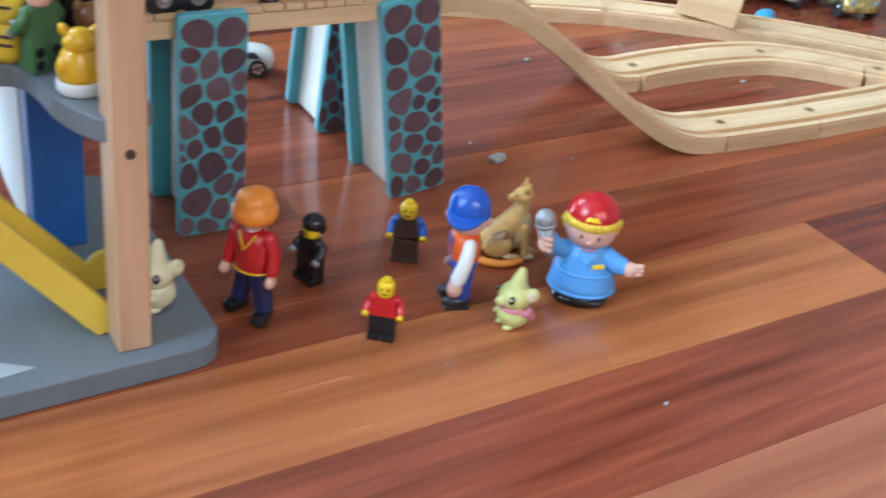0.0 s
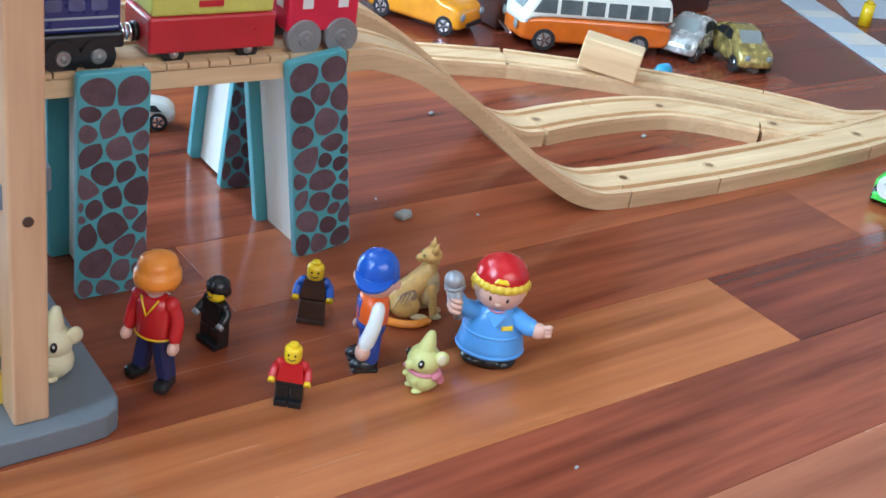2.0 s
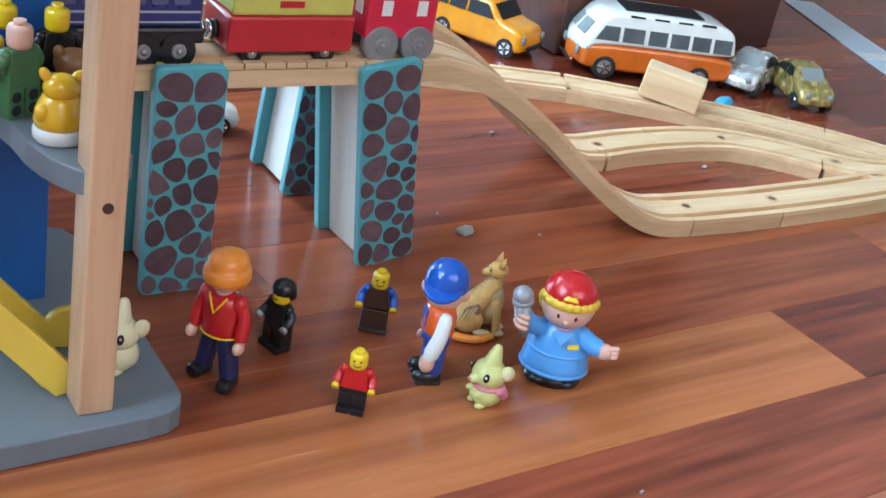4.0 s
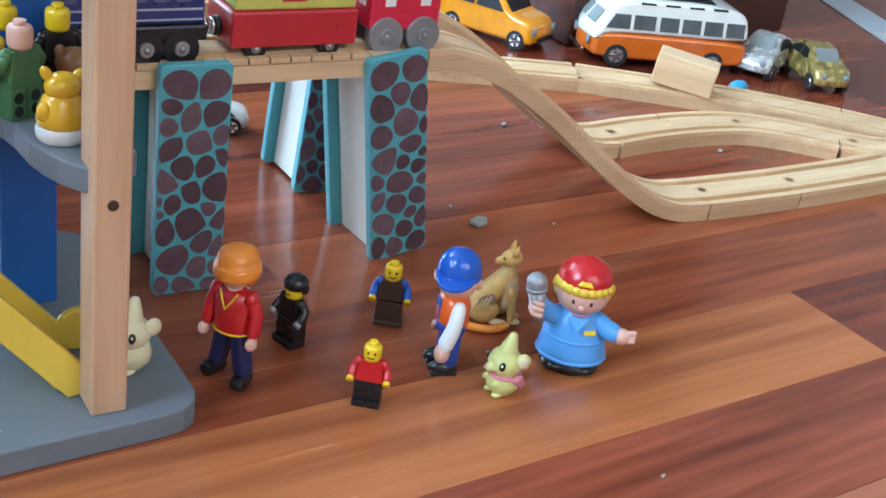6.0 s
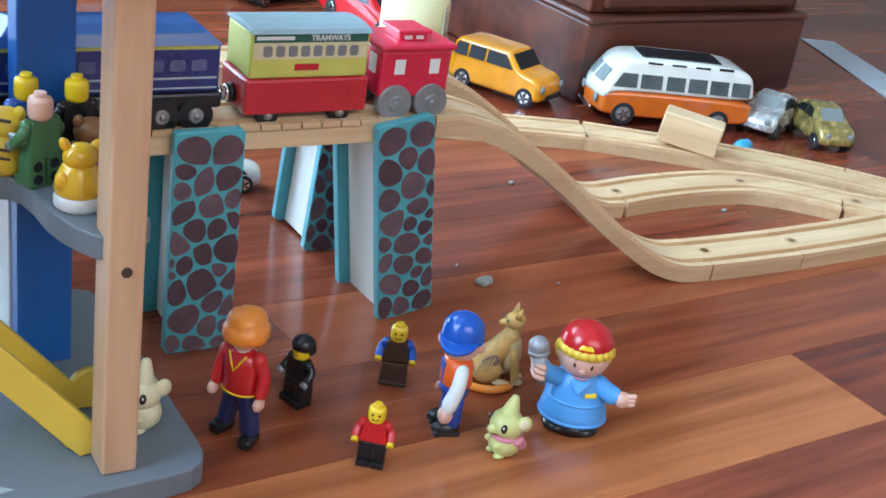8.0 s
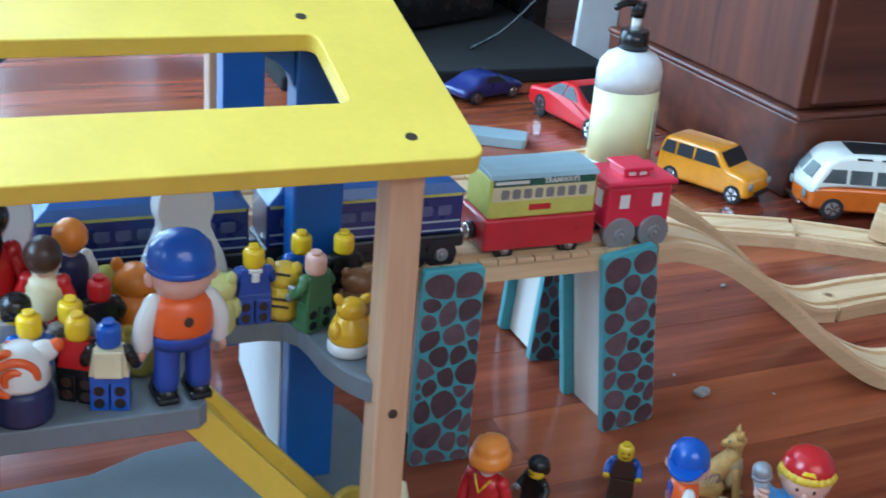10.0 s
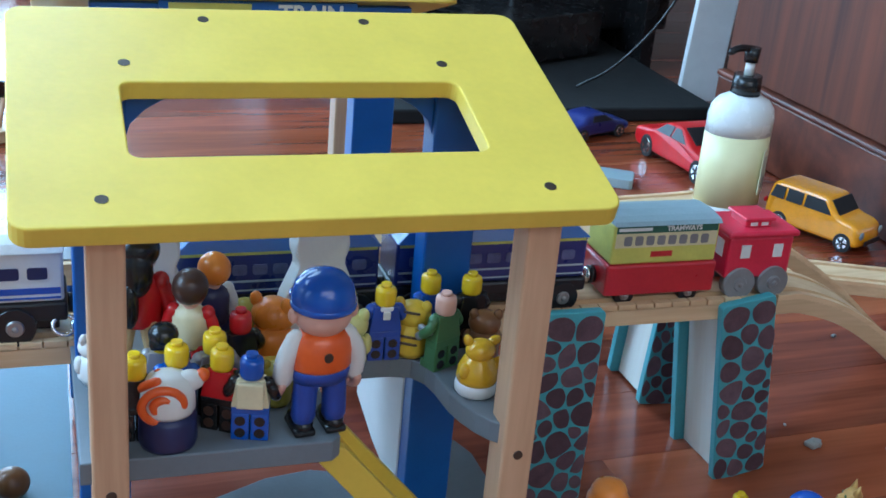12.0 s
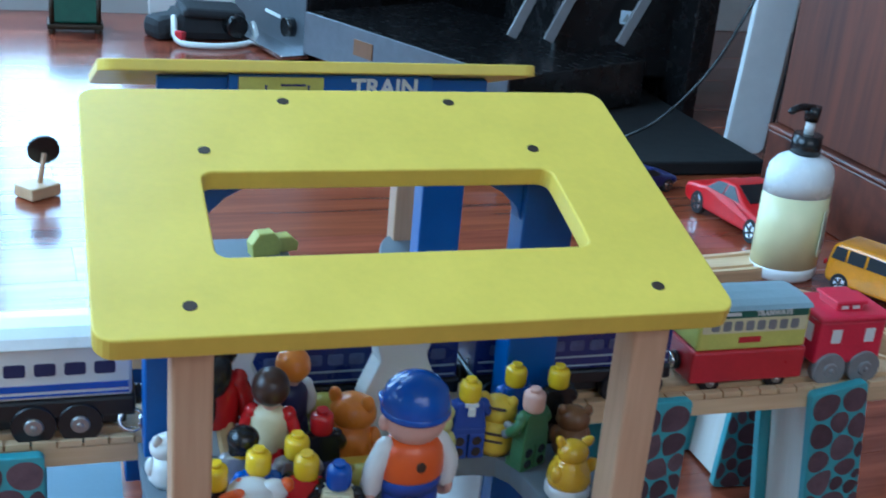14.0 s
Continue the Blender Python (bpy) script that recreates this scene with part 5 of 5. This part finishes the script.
# ---- soap bottle ----
soap = thing("soap_bottle", "milky pump bottle half full of yellow soap", "bottle", at(556, 974, 0))
Build().lathe([(29, 0), (32, 3), (32.6, 8), (32.6, 13)], "bottle", seg=36, squash=0.8).object("bottle_foot", soap)
Build().lathe([(32.6, 13), (32.6, 82)], "soap", seg=36, squash=0.8).object("soap_fill", soap, "pale yellow liquid soap seen through the plastic")
Build().lathe([(32.6, 82), (32.4, 98), (30.5, 107), (25, 114), (16, 118.5), (13, 120)], "bottle", seg=36, squash=0.8).object("bottle_top", soap)
lb = Build().plate(rounded(-9, 26, 9, 70, 2), -0.4, 0.4, "label", pose(22, -19.8, 0, 90, 0, 44), 0).object("back_label", soap)
for i in range(6):
    Build().box((22.5, -20.3, 62 - i * 3.2), (12, 0.4, 1.0), "ink", (0, 0, 44), 0).object("text_bar", lb)
Build().box((22.6, -20.4, 38), (10, 0.5, 11), "ink", (0, 0, 44), 0).object("code_patch", lb)
pump = Build().cyl((0, 0, 119), (0, 0, 137), 14, 13, "lblack", 24).object("collar", soap)
Build().cyl((0, 0, 137), (0, 0, 150), 4.4, 4.4, "lwhite", 14).object("pump_stem", soap)
Build().cyl((0, 0, 149), (0, 0, 163), 6.4, 7.6, "lblack", 18).tube([(0, 0, 161), (-16, -4, 163), (-27, -7, 160)], 3.4, "lblack", 10).object("pump_head", soap)

# ---- chest of drawers ----
chest = thing("chest_of_drawers", "dark polished mahogany chest of drawers on a deep plinth", "chest of drawers", at(677, 872, 0, 2))
CW, CD = 285, 330
Build().box((CW / 2, CD / 2, 38), (CW, CD, 74), "chest", bevel=2).object("plinth", chest)
Build().box((CW / 2, CD / 2, 78), (CW + 4, CD + 4, 7), "chest", bevel=2.8).object("plinth_moulding", chest)
Build().box((CW / 2, CD / 2 + 4, 420), (CW - 14, CD - 14, 676), "chest_z", bevel=2).object("carcass", chest)
for i in range(3):
    z = 162 + i * 200
    d = Build().box((CW / 2, 12, z), (CW - 40, 16, 150), "chest", bevel=3).object("drawer", chest)
    h = Build()
    h.plate([(CW / 2 - 18, z - 34), (CW / 2 + 42, z - 34), (CW / 2 + 38, z - 24), (CW / 2 + 22, z - 18), (CW / 2 + 2, z - 18), (CW / 2 - 14, z - 24)], -1.4, 1.4, "brass", pose(0, 3, 0, 90), 0.5)
    for x in (-4, 28):
        h.cyl((CW / 2 + x, 4, z - 28), (CW / 2 + x, -8, z - 28), 5.5, 4, "brass", 14)
    h.tube([(CW / 2 - 4, -7, z - 28), (CW / 2 - 5, -9, z - 46), (CW / 2 + 4, -10, z - 57), (CW / 2 + 20, -10, z - 57), (CW / 2 + 29, -9, z - 46), (CW / 2 + 28, -7, z - 28)], 3, "brass", 10)
    h.object("drop_handle", d, "blackened brass drop handle")

# ---- dark furniture and hi-fi at the back ----
cabinet = thing("television_stand", "black lacquered television stand in deep shadow", "cabinet", at(600, 1700, 0))
# black base run forward over the floor to stand for shade under the stand
Build().box((-95, -60, 9), (410, 760, 17), "shadeblack", bevel=3).object("base_board", cabinet)
Build().box((-10, 310, 500), (520, 20, 998), "blacklacquer", bevel=2).object("back_board", cabinet)
Build().box((121, 40, 500), (20, 520, 998), "blacklacquer", bevel=2).object("side_board", cabinet)
Build().box((-60, 60, 330), (400, 460, 24), "blacklacquer", bevel=2).object("shelf", cabinet)
Build().box((60, -60, 180), (240, 200, 270), "blacklacquer", bevel=6).object("speaker_box", cabinet)
for x, y, t in ((-40, -150, -24), (4, -170, -24), (104, -190, -26)):
    Build().box((x, y, 270), (14, 6, 380), "greyplastic", (0, -t, 0), 1.2).object("stand_leg", cabinet)
put(Build().plate([(-9, 0), (9, 0), (9, 18), (-9, 18)], -0.4, 0.4, "paper", pose(0, 0, 0, 90), 0).plate([(-6, 3), (6, 3), (0, 14)], 0.5, 0.8, "ink", pose(0, 0, 0, 90), 0), "warning_sticker", "small pale sticker with a dark triangle", "sticker", at(640, 1538, 120, -14))
put(Build().plate(rounded(-26, 0, 26, 640, 12), -6, 6, "white", pose(0, 0, 0, 90), 1.5), "white_board", "narrow white board standing against the wall", "board", at(732, 1352, 0, -10, 0, 3))
for line, lab in (([(800, 1330, 520), (770, 1325, 400), (735, 1322, 290), (690, 1320, 190), (650, 1322, 110), (600, 1330, 50), (560, 1345, 20)], "thin black cable drooping in front of the white board"),
                  ([(806, 1344, 560), (792, 1340, 420), (784, 1338, 300), (768, 1336, 200), (764, 1336, 100), (758, 1338, 3)], "thin black cable hanging beside the white board")):
    tagged(Build().tube(line, 2.0, "lblack", 8, None, 6).object("cable"), lab, "cable")
dvd = thing("disc_player", "black flat disc player with a silver front", "disc player", at(456, 1630, 17.8, -65))
Build().box((0, 0, 34), (408, 256, 60), "blacklacquer", bevel=2).object("casing", dvd)
Build().box((0, -130, 34), (408, 4, 60), "hifi", bevel=1).object("front_panel", dvd)
Build().box((-70, -132.6, 38), (40, 2, 22), "bear", bevel=0.5).object("display", dvd)
for i in range(4):
    Build().cyl((60 + i * 24, -132, 24), (60 + i * 24, -136, 24), 4, 4, "steel", 12).object("button", dvd)
for x in (-170, 170):
    for y in (-100, 100):
        Build().cyl((x, y, 0), (x, y, 4), 14, 14, "lblack", 16).object("foot", dvd)
amp = thing("amplifier", "silver-fronted stereo amplifier on the floor", "amplifier", at(290, 1946, 0, -75.5))
Build().box((0, 0, 92), (262, 124, 172), "blacklacquer", bevel=4).object("casing", amp)
Build().box((0, -64, 92), (262, 4, 170), "hifi", bevel=1.5).object("front_panel", amp)
Build().box((0, -66.6, 118), (236, 2, 62), "blacklacquer", bevel=0.8).object("display", amp)
for i in range(6):
    Build().cyl((-90 + i * 26, -66, 96), (-90 + i * 26, -70, 96), 5, 5, "lwhite", 12).object("button", amp)
for x, z, w in ((-80, 66, 44), (-80, 54, 26), (20, 48, 54)):
    Build().box((x, -66.5, z), (w, 1.2, 5), "lwhite", bevel=0).object("marking_bar", amp)
Build().cyl((90, -66, 42), (90, -80, 42), 15, 14, "lblack", 20).object("volume_knob", amp)
Build().box((0, -84, 8), (280, 44, 6), "steel", bevel=1).object("front_ledge", amp)
bag = Build().box((0, 0, 40), (210, 120, 76), "darkcloth", (3, 2, 0), 24, 0.82).box((-100, 14, 30), (90, 100, 58), "darkcloth", (0, -6, 12), 20, 0.85)
bag.box((10, -20, 76), (170, 96, 22), "darkcloth", (8, 4, 0), 10, 0.9).cyl((60, -50, 44), (64, -84, 42), 30, 27, "blacklacquer", 24)
bag.tube([(-90, -40, 60), (-96, -90, 14), (-50, -130, 8), (40, -136, 8), (110, -80, 10), (120, -30, 40)], 8, "lwhite", 8).box((-88, -92, 24), (16, 26, 26), "red", (0, 0, 30), 3)
put(bag, "camera_bag", "slumped black bag with a white strap on the floor", "bag", at(132, 1950, 0, 10), "", 0.6)
box_ = thing("trinket_box", "small dark green and brass footed trinket box", "box", at(-58, 1975, 0))
box_.scale = (0.8, 0.8, 0.8)
Build().box((0, 0, 46), (90, 60, 52), "dkgreen", bevel=4).object("case", box_)
Build().box((0, 0, 78), (100, 70, 10), "brass", bevel=3).lathe([(44, 82), (40, 90), (20, 98), (2, 100)], "dkgreen", seg=24, squash=0.65).object("lid", box_)
Build().box((0, 0, 14), (102, 72, 10), "brass", bevel=3).object("foot_rail", box_)
for x in (-42, 42):
    for y in (-28, 28):
        Build().ball((x, y, 5), 7, "brass", seg=10).object("foot", box_)
        Build().cyl((x, y, 18), (x, y, 74), 5, 5, "brass", 12).object("column", box_)
sig = thing("toy_signal", "black toy signal disc on a wooden stick and base", "toy signal", at(-110, 1226, 0, 38))
Build().box((0, 0, 7), (34, 27, 12), "beech", bevel=1.5).object("base", sig)
Build().cyl((2, 0, 10), (12, 4, 40), 2.4, 2.4, "beech_z", 12).object("stick", sig)
Build().cyl((12, 5, 42), (14, 8, 43), 15, 15, "lblack", 28).object("disc", sig)

# ---- paper, plastic and small things round the edges ----
put(Build().plate([(-60, -190), (42, -190), (60, 190), (-44, 190)], 0.4, 1.0, "card", None, 0), "paper_sheet", "pale blue-grey sheet of card lying behind the station", "paper", at(-112, 720, 0, 2))
strip = Build().plate([(-22, -230), (22, -230), (25, 0), (22, 230), (-22, 230), (-25, 0)], 0.4, 1.4, "paper", None, 0.2)
strip_ob = thing("plastic_strip", "long pale translucent plastic strip on the floor", "strip", at(1092, 828, 0, -21))
strip.object("sheet", strip_ob)
for y, s_ in ((-60, 60), (-130, 46), (20, 34)):
    Build().box((0, y, 2.2), (46, s_ * 0.6, 0.8), "lwhite", (0, 0, 4), 0.2).object("sticker", strip_ob)
put(Build().plate([(-90, -30), (80, -60), (110, 10), (-60, 40)], 0.4, 1.2, "paper", None, 0), "paper_scrap", "bright white scrap of paper on the floor", "paper", at(1235, 850, 0, -10))
for x, y in ((1131, 812), (1111, 747)):
    put(Build().cyl((0, 0, 0), (0, 0, 24), 7, 6.4, "legoy", 16).cyl((0, 0, 24), (0, 0, 27), 4, 4, "legoy", 14), "toy_peg", "yellow plastic toy peg standing on the floor", "toy peg", at(x, y, 0), "yellow pegs")
put(Build().plate(rounded(-26, -16, 26, 16, 6), 0, 4, "lime", None, 0.6).ball((-6, 0, 12), (8, 7, 9), "lblue").cyl((12, 0, 4), (12, 0, 9), 6, 6, "lime", 14), "toy_boat", "yellow toy plate with a blue piece on it", "toy", at(1142, 752, 0, 20))
put(Build().ball((0, 0, 9), (10, 9, 9), "bear"), "wooden_ball", "dark brown wooden ball on the floor", "ball", at(-94, 610, 0))
cl = Build()
cl.tube([(-118 + 7 * math.cos(i * 1.1), 600 + i * 1.6, 9 + 7 * math.sin(i * 1.1)) for i in range(60)], 1.5, "lblack", 6)
tagged(cl.object("coiled_cord"), "black coiled cord on the floor", "cord")
put(Build().plate(rounded(-40, -16, 40, 16, 5), 0, 10, "roofgrey", None, 1), "grey_block", "flat grey-green wooden piece behind the train", "toy block", at(462, 1072, 0, -30))

# ---- floor boards, last ----
floor = structure("floor", Build().box(((X0 + X1) / 2, (Y0 + Y1) / 2, -16), (LB + 240, LS + 240, 24), "gap", bevel=0), "glossy varnished red-brown hardwood floorboards", "floor")
rf = random.Random(7)
BOARD, TURN, PIVOT = 74.0, 2.2, (470.0, 446.0)
swing = pose(PIVOT[0], PIVOT[1], 0, 0, 0, TURN)
for k in range(-32, 28):
    v = k * BOARD
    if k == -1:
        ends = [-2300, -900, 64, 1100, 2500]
    else:
        ends = [-2300 - rf.uniform(0, 700)]
        while ends[-1] < 2500:
            ends.append(ends[-1] + rf.uniform(700, 1500))
    for a, c in zip(ends, ends[1:]):
        tone = rf.choice(("plank", "plank_red", "plank_dark", "plank_red"))
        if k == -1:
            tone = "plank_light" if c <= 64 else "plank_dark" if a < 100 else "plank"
        elif k in (0, 1, -2, -3):
            tone = {0: "plank", 1: "plank", -2: "plank_red", -3: "plank_rose"}[k]
        # a board is trimmed where it would run under a wall
        mid = swing @ Vector(((a + c) / 2, v + BOARD / 2, 0))
        lo, hi = max(a, X0 - PIVOT[0] - 60), min(c, X1 - PIVOT[0] + 60)
        if hi - lo < 40 or not Y0 - 110 < mid.y < Y1 + 60:
            continue
        b = Build()
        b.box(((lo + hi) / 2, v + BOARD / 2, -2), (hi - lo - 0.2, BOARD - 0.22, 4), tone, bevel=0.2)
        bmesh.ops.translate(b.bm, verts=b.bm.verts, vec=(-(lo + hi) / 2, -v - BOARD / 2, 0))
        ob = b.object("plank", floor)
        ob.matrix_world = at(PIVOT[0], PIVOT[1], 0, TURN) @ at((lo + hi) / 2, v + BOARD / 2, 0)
